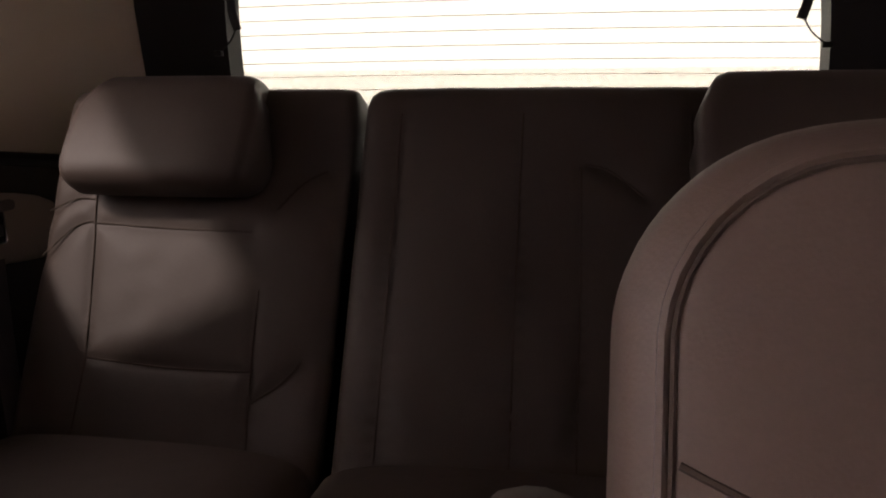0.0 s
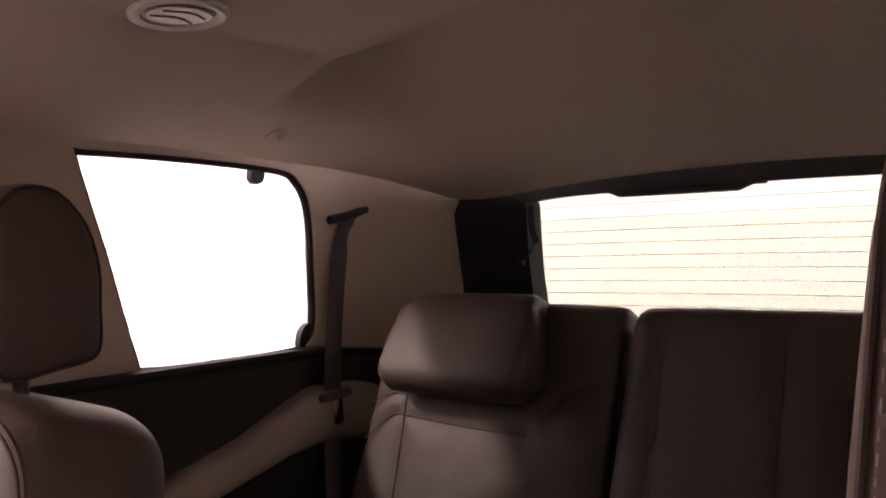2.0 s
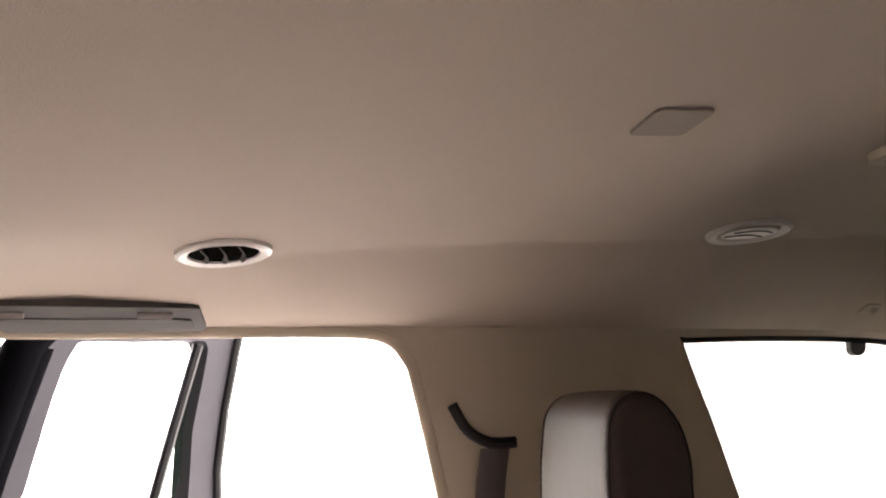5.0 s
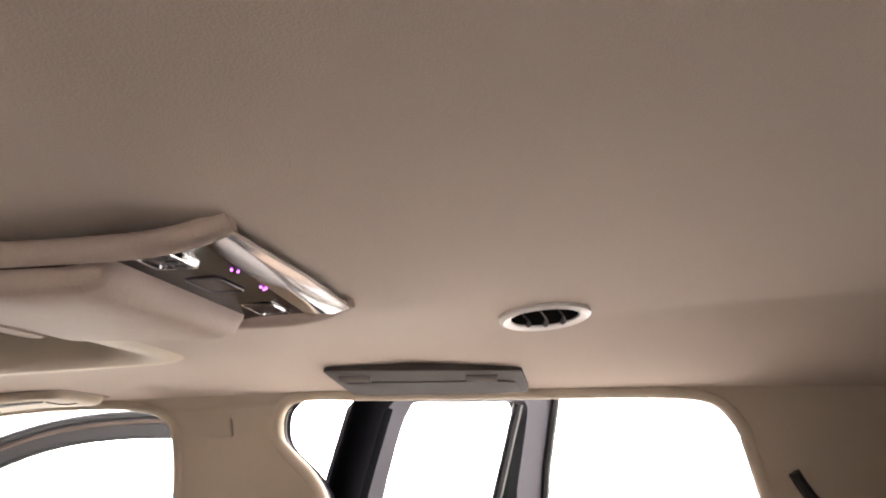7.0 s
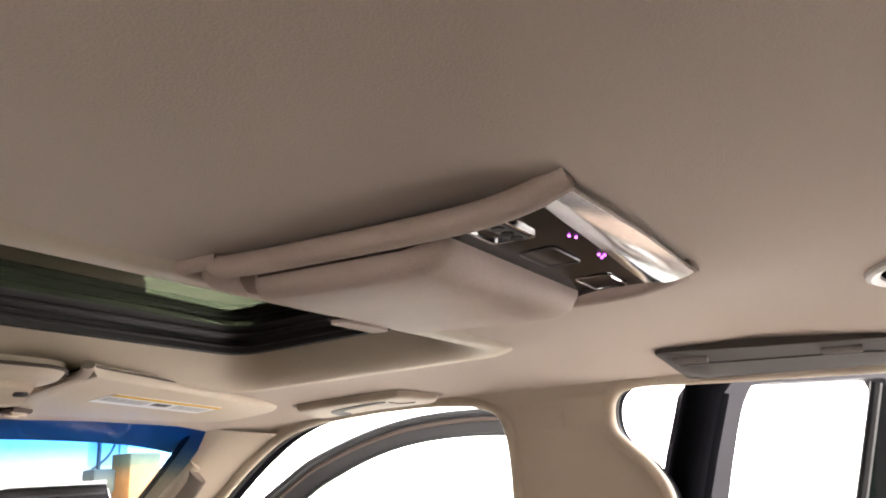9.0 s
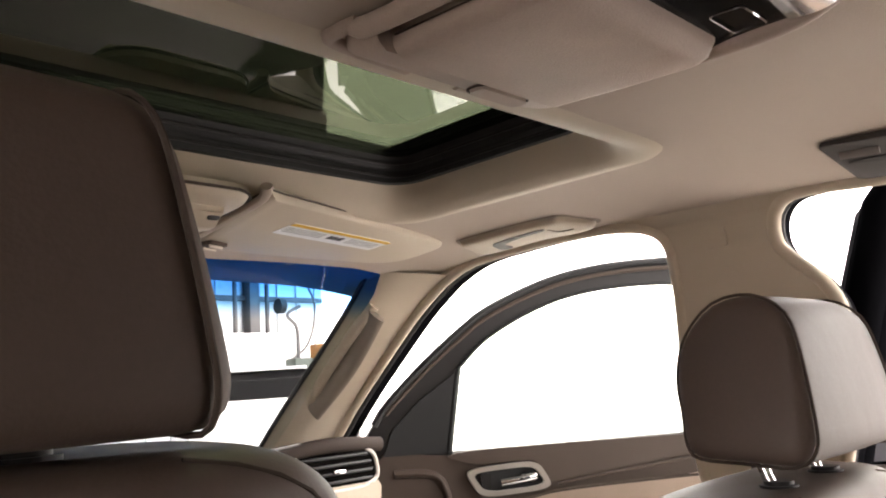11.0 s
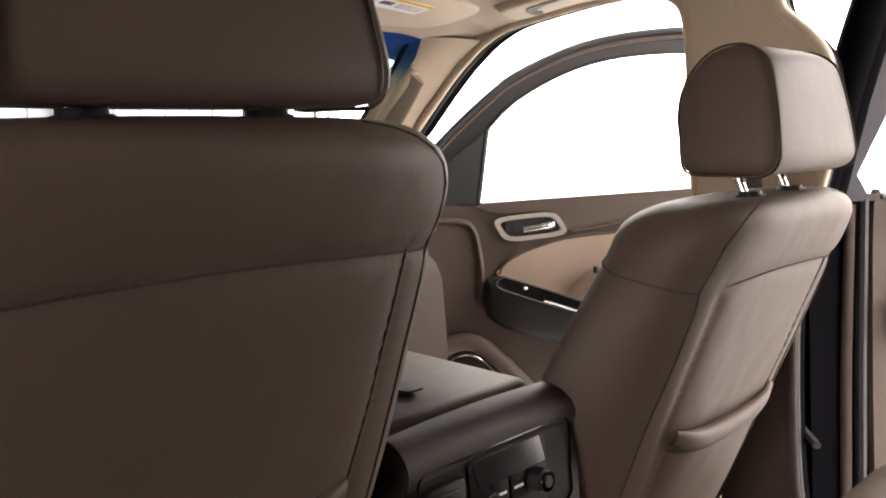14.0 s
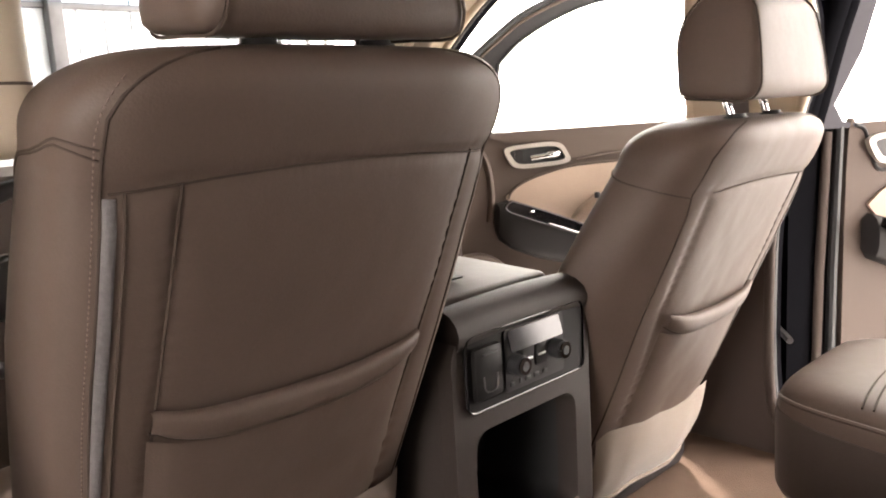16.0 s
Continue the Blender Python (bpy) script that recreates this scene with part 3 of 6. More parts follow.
# ---- second row chairs ----
def chair(cx, y_top, z_top, rest_x, rest_y, out):
    """A captain's chair; y_top, z_top: the front of its shoulder line."""
    tilt = radians(20)
    U, N = V(0, math.sin(tilt), math.cos(tilt)), V(0, math.cos(tilt), -math.sin(tilt))
    O = V(cx, y_top, z_top) - U * 0.60
    F = lambda x, d, u: O + V(x, 0, 0) + N * d + U * u
    seat = thing("captain_chair", (cx, y_top - 0.4, FLOOR), "brown leather second-row captain's chair with piped edges", "car seat", "second row chairs")
    T = 0.15
    shape = Back(0.216, T, -0.06, 0.606, lambda x, d, u: F(x, d + T, u), 4.2, 0.96, 0.090, 0.03, 0.004)
    back = part("backrest", shape.mesh(), LEATHER, seat)
    for m, r, mat in ((0.0230, 0.0016, SEAM), (0.0190, 0.0030, LEATHER)):
        rr = 0.095 - m
        up = [(shape.wide(u) - m, u) for u in np.linspace(0.0, 0.50, 14)] + [(0.216 - 0.095 + rr * math.cos(k), 0.511 + rr * math.sin(k)) for k in np.linspace(0.05, math.pi / 2, 10)]
        w, top = up[-1]
        line = [(-x, u) for x, u in up] + [(x, top) for x in np.linspace(-w, w, 15)[1:-1]] + up[::-1]
        part("piping", tube([shape.face(x, u, 0.0004, True) for x, u in line], r, n=6), mat, back)
    part("seam", tube([shape.face(x, 0.385 - 0.42 * x * out, 0.0003, True) for x in np.linspace(-0.19, 0.19, 17)], 0.0018, n=6), SEAM, back)
    # cushion with a piped nose
    cz, cy = 0.925, y_top - 0.628
    rings = []
    for k, a, lo, hi in ((0, 0.11, 0.10, 0.035), (0.015, 0.140, 0.14, 0.014), (0.04, 0.160, 0.165, 0.004), (0.09, 0.180, 0.17, 0.0), (0.17, 0.198, 0.17, -0.003), (0.30, 0.212, 0.17, -0.002), (0.5, 0.225, 0.17, 0.006), (0.7, 0.23, 0.17, 0.02), (0.95, 0.23, 0.17, 0.04), (1.0, 0.20, 0.12, 0.06)):
        h = lo - hi * 0
        rings.append([V(cx + x, cy + 0.52 * k, cz - h / 2 - hi + d) for x, d in oval(a, h / 2, 5)])
    part("cushion", loft(rings), LEATHER, seat)
    # the cushion's front in darker leather, which paints in its shade
    skirt = []
    for k, a in ((-0.004, 0.118), (0.012, 0.1425), (0.04, 0.1625), (0.09, 0.1825), (0.17, 0.2005), (0.30, 0.2145), (0.5, 0.2275), (0.7, 0.2325), (0.93, 0.2325)):
        skirt.append([V(cx + x * a, cy + 0.52 * k, cz - 0.045 - 0.006 * min(1, 3 * k) + z) for x, z in ((1, 0), (1.004, -0.06), (0.99, -0.12), (0.9, -0.138), (0, -0.138), (-0.9, -0.138), (-0.99, -0.12), (-1.004, -0.06), (-1, 0))])
    part("cushion_skirt", loft(skirt), LEATHER_DARK, seat, "leather front of the cushion with its shade put into the colour", smooth=50)
    for y in (0.125, 0.140):
        part("seam", tube([V(cx + x, cy + y + 0.02 * (x / 0.2) ** 2, cz + 0.0018 - 0.008 * (abs(x) / 0.19) ** 6) for x in np.linspace(-0.188, 0.188, 21)], 0.0016, n=6), SEAM, seat)
    for s in (-1, 1):
        part("piping", tube(smooth_line([V(cx, cy + 0.003, cz - 0.034), V(cx + s * 0.10, cy + 0.004, cz - 0.034), V(cx + s * 0.138, cy + 0.012, cz - 0.030), V(cx + s * 0.160, cy + 0.026, cz - 0.026), V(cx + s * 0.180, cy + 0.052, cz - 0.024), V(cx + s * 0.198, cy + 0.094, cz - 0.022), V(cx + s * 0.212, cy + 0.16, cz - 0.022), V(cx + s * 0.225, cy + 0.26, cz - 0.026), V(cx + s * 0.229, cy + 0.36, cz - 0.04)], 6), 0.0035, n=6), LEATHER, seat)
    part("seat_base", block((0.42, 0.46, cz - 0.16 - FLOOR), (cx, cy + 0.28, (cz - 0.16 + FLOOR) / 2), 0.02), DARK, seat)
    # inner armrest folded up beside the back
    part("armrest", block((0.062, 0.09, 0.34), F(-out * 0.25, 0.07, 0.27), 0.026, Matrix.Rotation(-tilt, 4, "X"), segs=3), LEATHER_DARK, seat)
    rest = part("head_restraint", headrest(0.245, [(-y * 0.74, z * 0.97) for y, z in HEAD_OUTLINE], (cx + rest_x, y_top + rest_y, z_top + 0.010), 0.05), LEATHER, seat)
    for s in (-1, 1):
        lines = [[V(cx + rest_x + s * x * (1 - 0.05 * (z - 0.08) / 0.08), y_top + rest_y - 0.003 - (y - 0.004) * 0.74 * k, z_top + 0.010 + 0.0766 + (z - 0.079) * 0.97 * k) for y, z in HEAD_OUTLINE] for x, k in ((0.1165, 0.956), (0.1115, 0.984))]
        part("piping", tube(lines[0], 0.0017, True, 6), SEAM, rest)
        side = lines[1]
        for i in range(len(side)):
            a, b = side[i], side[(i + 1) % len(side)]
            for q in (0.1, 0.6):
                part("stitch", tube([a.lerp(b, q), a.lerp(b, q + 0.24)], 0.0006, n=5), STITCH, rest)
        part("post", rod(0.0065, 0.10, (cx + rest_x + s * 0.06, y_top + rest_y, z_top - 0.01), n=12), CHROME, seat)
    return seat


chair(-0.42, 0.815, 1.366, 0.0, 0.06, -1)
chair(0.395, 0.90, 1.345, 0.026, -0.012, 1)


# ---- third row bench ----
def bench_part(x0, x1, seams, levels, rest, label):
    U, N = V(0, 0.447, 0.894), V(0, 0.894, -0.447)
    O = V(0, 1.742, 1.321) + U * 0.020
    F = lambda x, d, u: O + V(x, 0, 0) + N * d + U * u
    cx, half, T = (x0 + x1) / 2, (x1 - x0) / 2 - 0.003, 0.13
    seat = thing("third_row_seat", (cx, 1.5, FLOOR), label, "car seat", "third row seats")
    rings = []
    lines = [np.array(smooth_line([(x, u - 0.020, 0) for x, u in line], 14))[:, :2] for line in seams]

    def sink(x, u):
        """How far seams and soft folds pull the front skin in."""
        away = min(float(((line - (x, u)) ** 2).sum(axis=1).min()) for line in lines) ** 0.5
        return 0.0026 * math.exp(-(away / 0.008) ** 2) + 0.0028 * math.exp(-(away / 0.025) ** 2) - 0.0022 * noise.noise((x * 8, u * 7, 1.5)) - 0.0008 * noise.noise((x * 25, u * 21, 7.0))

    angles = even_angles(7, int(240 * half) + 30, 30)
    profile = [(-0.62, 0.97, 0.8), (-0.60, 1, 1)] + [(u, 1, 1) for u in np.linspace(-0.59, -0.06, 110)] + [(-0.03, 1, 0.97), (-0.012, 0.992, 0.86), (0.0, 0.975, 0.62), (0.005, 0.95, 0.3)]
    for u, a, b in profile:
        ring = []
        for q in angles:
            x, d = (r * math.copysign(abs(c) ** (2 / 7), c) for r, c in ((half * a, math.cos(q)), (-T / 2 * b, math.sin(q))))
            ring.append(F(cx + x, d + T / 2 + (sink(cx + x, u) if d < -T * 0.3 else 0.0), u))
        rings.append(ring)
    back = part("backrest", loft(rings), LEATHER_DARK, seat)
    for line in seams:
        part("seam", tube([F(x, sink(x, u - 0.020) - 0.0008, u - 0.020) for x, u, _ in smooth_line([(x, u, 0) for x, u in line], 8)], 0.0014, n=6), SEAM, back)
    rings = []
    for k, a, b in ((0, 0.9, 0.6), (0.05, 1, 0.95), (0.5, 1, 1), (0.95, 1, 0.95), (1.0, 0.9, 0.6)):
        rings.append([V(cx + x, 1.50 - 0.44 * k, 0.80 + d + 0.03 * k) for x, d in oval(half * a, 0.075 * b, 4)])
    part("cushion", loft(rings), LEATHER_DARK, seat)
    part("seat_base", block((half * 1.8, 0.34, 0.18), (cx, 1.32, FLOOR + 0.09), 0.02), DARK, seat)
    if rest:
        r0, r1 = rest
        out = [p[:2] for p in smooth_line([(-0.030, -0.172, 0), (-0.066, -0.168, 0), (-0.084, -0.150, 0), (-0.082, -0.11, 0), (-0.066, -0.04, 0), (-0.042, 0.010, 0), (0.0, 0.028, 0), (0.055, 0.022, 0), (0.068, -0.01, 0), (0.05, -0.07, 0), (0.01, -0.145, 0)], 3, True)]
        w = r1 - r0
        rings = []
        for k, q in ((0, 0.55), (0.006, 0.78), (0.03, 0.92), (0.08, 0.99), (0.3, 1), (0.7, 1), (0.92, 0.99), (0.97, 0.92), (0.994, 0.78), (1, 0.55)):
            rings.append([F(r0 + w * k + (0.5 - k) * 0.05 * max(0.0, (u + 0.05) / 0.08), -0.005 + (d + 0.005) * q, -0.06 + (u + 0.06) * q - 0.022) for d, u in out])
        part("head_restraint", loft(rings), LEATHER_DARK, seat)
    return seat


bench_part(-0.668, -0.182, [[(-0.585, -0.02), (-0.580, -0.17), (-0.570, -0.25), (-0.555, -0.42), (-0.562, -0.60)], [(-0.30, -0.30), (-0.297, -0.42), (-0.285, -0.60)], [(-0.580, -0.207), (-0.45, -0.213), (-0.32, -0.215)], [(-0.285, -0.18), (-0.25, -0.14), (-0.215, -0.12)],
           [(-0.556, -0.410), (-0.42, -0.418), (-0.297, -0.417)], [(-0.655, -0.19), (-0.615, -0.17), (-0.58, -0.17)], [(-0.655, -0.26), (-0.61, -0.215), (-0.58, -0.205)], [(-0.292, -0.46), (-0.25, -0.43), (-0.225, -0.40)]], 0, (-0.602, -0.300), "dark brown leather third-row seat with its head restraint folded forward")
bench_part(-0.176, 0.668, [[(-0.112, -0.03), (-0.110, -0.3), (-0.108, -0.6)], [(0.066, -0.03), (0.068, -0.3), (0.072, -0.6)], [(0.150, -0.11), (0.155, -0.3), (0.157, -0.6)], [(0.155, -0.105), (0.19, -0.115), (0.235, -0.15)], [(0.297, -0.03), (0.295, -0.2), (0.29, -0.6)]], 0, (0.294, 0.640), "dark brown leather third-row double seat with a smooth back")


# ---- tailgate and rear glass ----
GATE_IN = [p[:2] for p in smooth_line([(-0.505, 1.18, 0), (-0.508, 1.35, 0), (-0.497, 1.495, 0), (-0.485, 1.512, 0), (-0.32, 1.520, 0), (0, 1.524, 0), (0.32, 1.520, 0), (0.505, 1.514, 0), (0.522, 1.495, 0), (0.54, 1.35, 0), (0.545, 1.18, 0)], 5)]
GATE_OUT = [(-0.74, 1.08), (-0.665, 1.33), (-0.662, 1.49), (-0.64, 1.525), (-0.55, 1.545), (-0.25, 1.565), (0.06, 1.572), (0.30, 1.565), (0.58, 1.545), (0.68, 1.525), (0.70, 1.49), (0.70, 1.33), (0.76, 1.08)]
gate = thing("tailgate", (0, 2.0, FLOOR), "closed tailgate with a dark plastic frame round the rear window", "tailgate", kind="structure")
gy = lambda z: 2.0 + (1.5 - z) * 0.18
part("gate_frame", slab(GATE_OUT, lambda x, z: (x, gy(z) - 0.012 - 0.03 * (abs(x) > 0.6), z), (0, 0.06, 0), [[(x, max(z, 1.181)) for x, z in GATE_IN]], [1.3, 1.45]), DARK, gate)
for s in (-1, 1):
    part("corner_seal", block((0.09, 0.03, 0.09), (s * 0.695, 2.012, 1.535), 0.006), DARK, gate)
part("gate_panel", block((1.5, 0.05, 0.75), (0, 2.07, 0.82), 0.01), DARK, gate)
part("lamp_cover", tube([V(x, 1.995, 1.530 - 0.010 * (-0.30 < x < -0.06)) for x in np.linspace(-0.34, -0.02, 14)], 0.011, n=8), DARK, gate)
rear_glass = part("window_3", slab([(-0.60, 1.10), (0.62, 1.10), (0.60, 1.56), (-0.58, 1.56)], lambda x, z: (x, gy(z) + 0.055, z), (0, 0.004, 0)), REAR_GLASS)
tagged(rear_glass, "tinted rear window with fine heating lines", "window", kind="structure")
for i in range(12):
    z = 1.495 - 0.0262 * i
    part("heating_line", tube([V(x, gy(z) + 0.052, z + 0.004 * (1 - (x / 0.55) ** 2)) for x in np.linspace(-0.53, 0.56, 8)], 0.0006, n=4), STITCH, rear_glass)
for s, x in ((-1, -0.486), (1, 0.497)):
    part("strap", tube(smooth_line([V(x, 1.985, 1.502), V(x - s * 0.004, 1.98, 1.485), V(x - s * 0.006, 1.978, 1.455), V(x - s * 0.014, 1.98, 1.425)], 5), 0.008, n=6, flat=0.4, up=(0, 1, 0)), BLACK, gate)
    part("cord", tube(smooth_line([V(x - s * 0.012, 1.98, 1.43), V(x + s * 0.005, 1.985, 1.405), V(x + s * 0.03, 1.99, 1.385)], 5), 0.0016, n=5), BLACK, gate)
    part("hook", block((0.016, 0.012, 0.010), (x + s * 0.03, 1.988, 1.385), 0.002), BLACK, gate)


# ---- quarter panel under the side window, with its ledge ----
def quarter_panel(s):
    p = thing("quarter_panel", (s * 0.8, 1.3, FLOOR), "dark plastic quarter panel with an armrest ledge under the window", "side panel", kind="structure")
    part("panel", slab([(0.80, 0.56), (1.98, 0.56), (1.98, 1.19), (1.70, 1.225), (1.62, 1.233), (1.30, 1.252), (1.00, 1.27), (0.90, 1.24), (0.80, 1.05)], lambda y, z: (s * (side_x(z, y) - 0.004), y, z), (-s * 0.0125, 0, 0), (), [0.8, 1.0, 1.2], [1.70, 1.78, 1.86, 1.94]), surface("quarter_brown_black", (0.034, 0.028, 0.025), 0.55, grain=0.4, scale=800, vary=0.15, bump=0.15, spec=0.3), p)
    part("sill_roll", tube(smooth_line([V(s * 0.805, 1.02, 1.268), V(s * 0.803, 1.30, 1.254), V(s * 0.805, 1.62, 1.235), V(s * 0.805, 1.72, 1.222), V(s * 0.72, 1.95, 1.185)], 6), 0.012, n=8), DARK, p)
    rings = []
    for y, z, a, b in ((1.14, 1.02, 0.012, 0.03), (1.22, 1.035, 0.03, 0.035), (1.34, 1.052, 0.043, 0.035), (1.46, 1.075, 0.047, 0.037), (1.56, 1.10, 0.045, 0.046), (1.64, 1.112, 0.040, 0.058), (1.72, 1.105, 0.038, 0.060), (1.82, 1.09, 0.040, 0.060), (1.88, 1.08, 0.030, 0.04)):
        rings.append([V(s * (0.80 - x), y, z + d) for x, d in oval(a, b, 2.6, 20)])
    part("ledge", loft(rings), LEDGE, p, "brown moulded armrest ledge")
    part("ledge_face", slab([(1.16, 0.80), (1.72, 0.80), (1.70, 1.15), (1.60, 1.05), (1.45, 1.02), (1.16, 0.99)], lambda y, z: (s * (side_x(z) - 0.024), y, z), (s * 0.004, 0, 0)), DARK, p)
    return p


quarter_panel(-1)
quarter_panel(1)


def window_catches(s):
    w = bpy.data.objects["window_1" if s < 0 else "window_2"]
    for y, z, r in ((1.496, 1.580, 0.018), (1.665, 1.262, 0.030)):
        b = bmesh.new()
        out = rounded(r * 1.7, r * 2, r * 0.8, 4, y, z)
        part("catch", slab(out, lambda u, v: (s * (side_x(v) + 0.008), u, v), (s * 0.014, 0, 0)), BLACK, w)


window_catches(-1)
window_catches(1)


# ---- seat belts ----
def belt(line, width, name="seat_belt", label="grey seat belt hanging from its guide", slot=None, tongue=None):
    b = thing(name, line[0], label, "seat belt", "seat belts")
    pts = smooth_line(line, 8)
    rows = []
    for i, p in enumerate(pts):
        w = V(0, 1, 0.0) * width / 2
        rows.append([p - w, p - w * 0.9 + V(0.0014, 0, 0), p + w * 0.9 + V(0.0014, 0, 0), p + w, p + w * 0.9 - V(0.0014, 0, 0), p - w * 0.9 - V(0.0014, 0, 0)])
    part("webbing", loft(rows), BELT, b)
    if slot:
        part("guide", tube(smooth_line(slot, 6), 0.009, n=8), DARK, b, "dark plastic belt guide")
    if tongue:
        t = V(*tongue)
        part("tongue_grip", block((0.016, 0.088, 0.018), t, 0.007), BELT, b)
        part("tongue_plate", block((0.004, 0.026, 0.05), t + V(0.006, 0, -0.032), 0.004), CHROME, b, "bright metal belt tongue")
        part("tongue_slot", block((0.005, 0.010, 0.018), t + V(0.0065, 0, -0.036), 0.001), BLACK, b)
    return b


belt([(-0.745, 1.715, 1.498), (-0.765, 1.705, 1.42), (-0.775, 1.68, 1.20), (-0.765, 1.655, 0.95), (-0.74, 1.63, 0.72)], 0.047, slot=[(-0.748, 1.665, 1.493), (-0.744, 1.715, 1.500), (-0.742, 1.765, 1.512)], tongue=(-0.765, 1.672, 1.148))
belt([(-0.742, 0.818, 1.456), (-0.76, 0.808, 1.38), (-0.785, 0.79, 1.20), (-0.80, 0.77, 0.90), (-0.80, 0.76, 0.65)], 0.048, slot=[(-0.733, 0.752, 1.526), (-0.737, 0.775, 1.486), (-0.741, 0.81, 1.464), (-0.741, 0.852, 1.462)])
belt([(-0.785, -0.115, 1.40), (-0.797, -0.115, 1.30), (-0.81, -0.12, 1.16), (-0.85, -0.12, 1.08)], 0.048)
cb = thing("ceiling_belt_buckle", (0.31, 1.92, 1.60), "black belt buckle hanging from the roof lining", "seat belt")
part("housing", block((0.060, 0.05, 0.085), (0.312, 1.88, 1.56), 0.012), BLACK, cb)
part("tongue", slab(rounded(0.030, 0.040, 0.006, 3, 0.318, 1.492), lambda u, v: (u, 1.90, v), (0, 0.004, 0), [rounded(0.014, 0.014, 0.004, 2, 0.318, 1.484)]), CHROME, cb)
part("lug", slab(rounded(0.038, 0.03, 0.005, 3, 0.316, 1.520), lambda u, v: (u, 1.896, v), (0, 0.006, 0)), BLACK, cb)


# ---- things on the roof lining ----
GREY_DARK = surface("shadow_grey_plastic", (0.10, 0.085, 0.075), 0.6, vary=0.1)


SLAT = surface("dark_vent_slat", (0.075, 0.062, 0.056), 0.7, vary=0.1, bump=0.0, spec=0.1)
SWITCH = surface("piano_black_switch_panel", (0.006, 0.0055, 0.006), 0.14, vary=0.2, bump=0.0, spec=0.12)


def air_vent(x, y, open_slats=True):
    z = liner_z(x, y)
    v = thing("roof_vent", (x, y, z), "round cream roof air vent with dark curved slats", "air vent", "roof vents")
    n = 40
    prof = [(0.053, 0.003), (0.0525, -0.004), (0.048, -0.0065), (0.040, -0.004), (0.037, 0.003), (0.037, 0.03)]
    lean = (liner_z(abs(x) + 0.03, y) - liner_z(abs(x) - 0.03, y)) / 0.06 * (1 if x > 0 else -1)
    pitch = (liner_z(x, y + 0.03) - liner_z(x, y - 0.03)) / 0.06
    bm = bmesh.new()
    rings = [[V(x + r * math.cos(2 * math.pi * i / n), y + r * math.sin(2 * math.pi * i / n), z + h + lean * r * math.cos(2 * math.pi * i / n) + pitch * r * math.sin(2 * math.pi * i / n)) for i in range(n)] for r, h in prof]
    part("bezel", loft(rings, cap=False), VENT, v)
    tilt = lambda p, q, h: (p, q, z + h + lean * (p - x) + pitch * (q - y))
    part("well", slab([(x + a, y + b) for a, b in oval(0.0385, 0.0385, 2.0, 30)], lambda p, q: tilt(p, q, -0.0012), (0, 0, -0.0008)), HOLE if open_slats else LINER, v)
    for k in (-0.024, -0.004, 0.016):
        w = math.sqrt(0.0365 ** 2 - k * k)
        line = [V(x + k + 0.006 * math.cos(q * 1.5), y + q * w, z + 0.006 - 0.006 * (1 - q * q) + lean * k + pitch * q * w) for q in np.linspace(-1, 1, 9)]
        if open_slats:
            blade = [V(x + q * w, y + k + 0.006 * math.cos(q * 1.5), z - 0.0030 - 0.0025 * (1 - q * q) + lean * q * w + pitch * k) for q in np.linspace(-1, 1, 9)]
            part("slat", tube(blade, 0.0034, n=6, flat=0.3, up=(0, 0.8, 0.6)), SLAT, v)
    if not open_slats:
        part("flap", slab([(x + a, y + b) for a, b in oval(0.033, 0.034, 2.0, 30)], lambda p, q: tilt(p, q, -0.0030 - 0.06 * (p - x)), (0, 0, -0.0015)), VENT, v, "closed cream vent flap")
        for k in (-0.012, 0.012):
            part("flap_rib", tube([V(x + k + 0.008 * math.cos(q * 2), y + q * 0.026, z - 0.0050 + (lean - 0.06) * k + pitch * q * 0.026) for q in np.linspace(-1, 1, 9)], 0.0013, n=6), GREY_DARK, v)
    return v


air_vent(-0.385, 0.436)
air_vent(-0.379, 1.076, False)
air_vent(0.385, 0.436)
air_vent(0.379, 1.076, False)

cover = thing("lining_cover", (-0.016, 0.792, 1.73), "flat beige plastic cover on the roof lining", "cover plate")
part("plate", slab(rounded(0.056, 0.046, 0.006, 3, -0.016, 0.792), lambda u, v: (u, v, liner_z(u, v) + 0.001), (0, 0, -0.0035)), surface("dull_beige_plastic", (0.30, 0.25, 0.20), 0.7, vary=0.05), cover)

lamp = thing("rear_roof_lamp", (0, 1.045, 1.73), "slim beige roof lamp with two small blue lights", "roof lamp")
part("body", slab(rounded(0.215, 0.046, 0.018, 5, 0.0, 1.048), lambda u, v: (u, v, liner_z(u, v) + 0.002), (0, 0, -0.010)), CREAM, lamp)
part("lens", slab(rounded(0.105, 0.028, 0.008, 4, 0.0, 1.048), lambda u, v: (u, v, liner_z(u, v) - 0.0075), (0, 0, -0.0025)), VENT, lamp)
for x in (-0.038, 0.038):
    part("light", rod(0.0017, 0.003, (x, 1.045, liner_z(x, 1.045) - 0.0105), n=10), lit("blue_light", (0.22, 0.25, 1.0), 2.5), lamp, "small blue light")
for x in (-0.078, 0.078):
    part("recess", slab(rounded(0.034, 0.020, 0.006, 4, x, 1.048), lambda u, v: (u, v, liner_z(u, v) - 0.0075), (0, 0, -0.0015)), GREY_DARK, lamp)
    part("switch", slab(rounded(0.018, 0.014, 0.004, 3, x, 1.048), lambda u, v: (u, v, liner_z(u, v) - 0.009), (0, 0, -0.002)), CREAM, lamp)




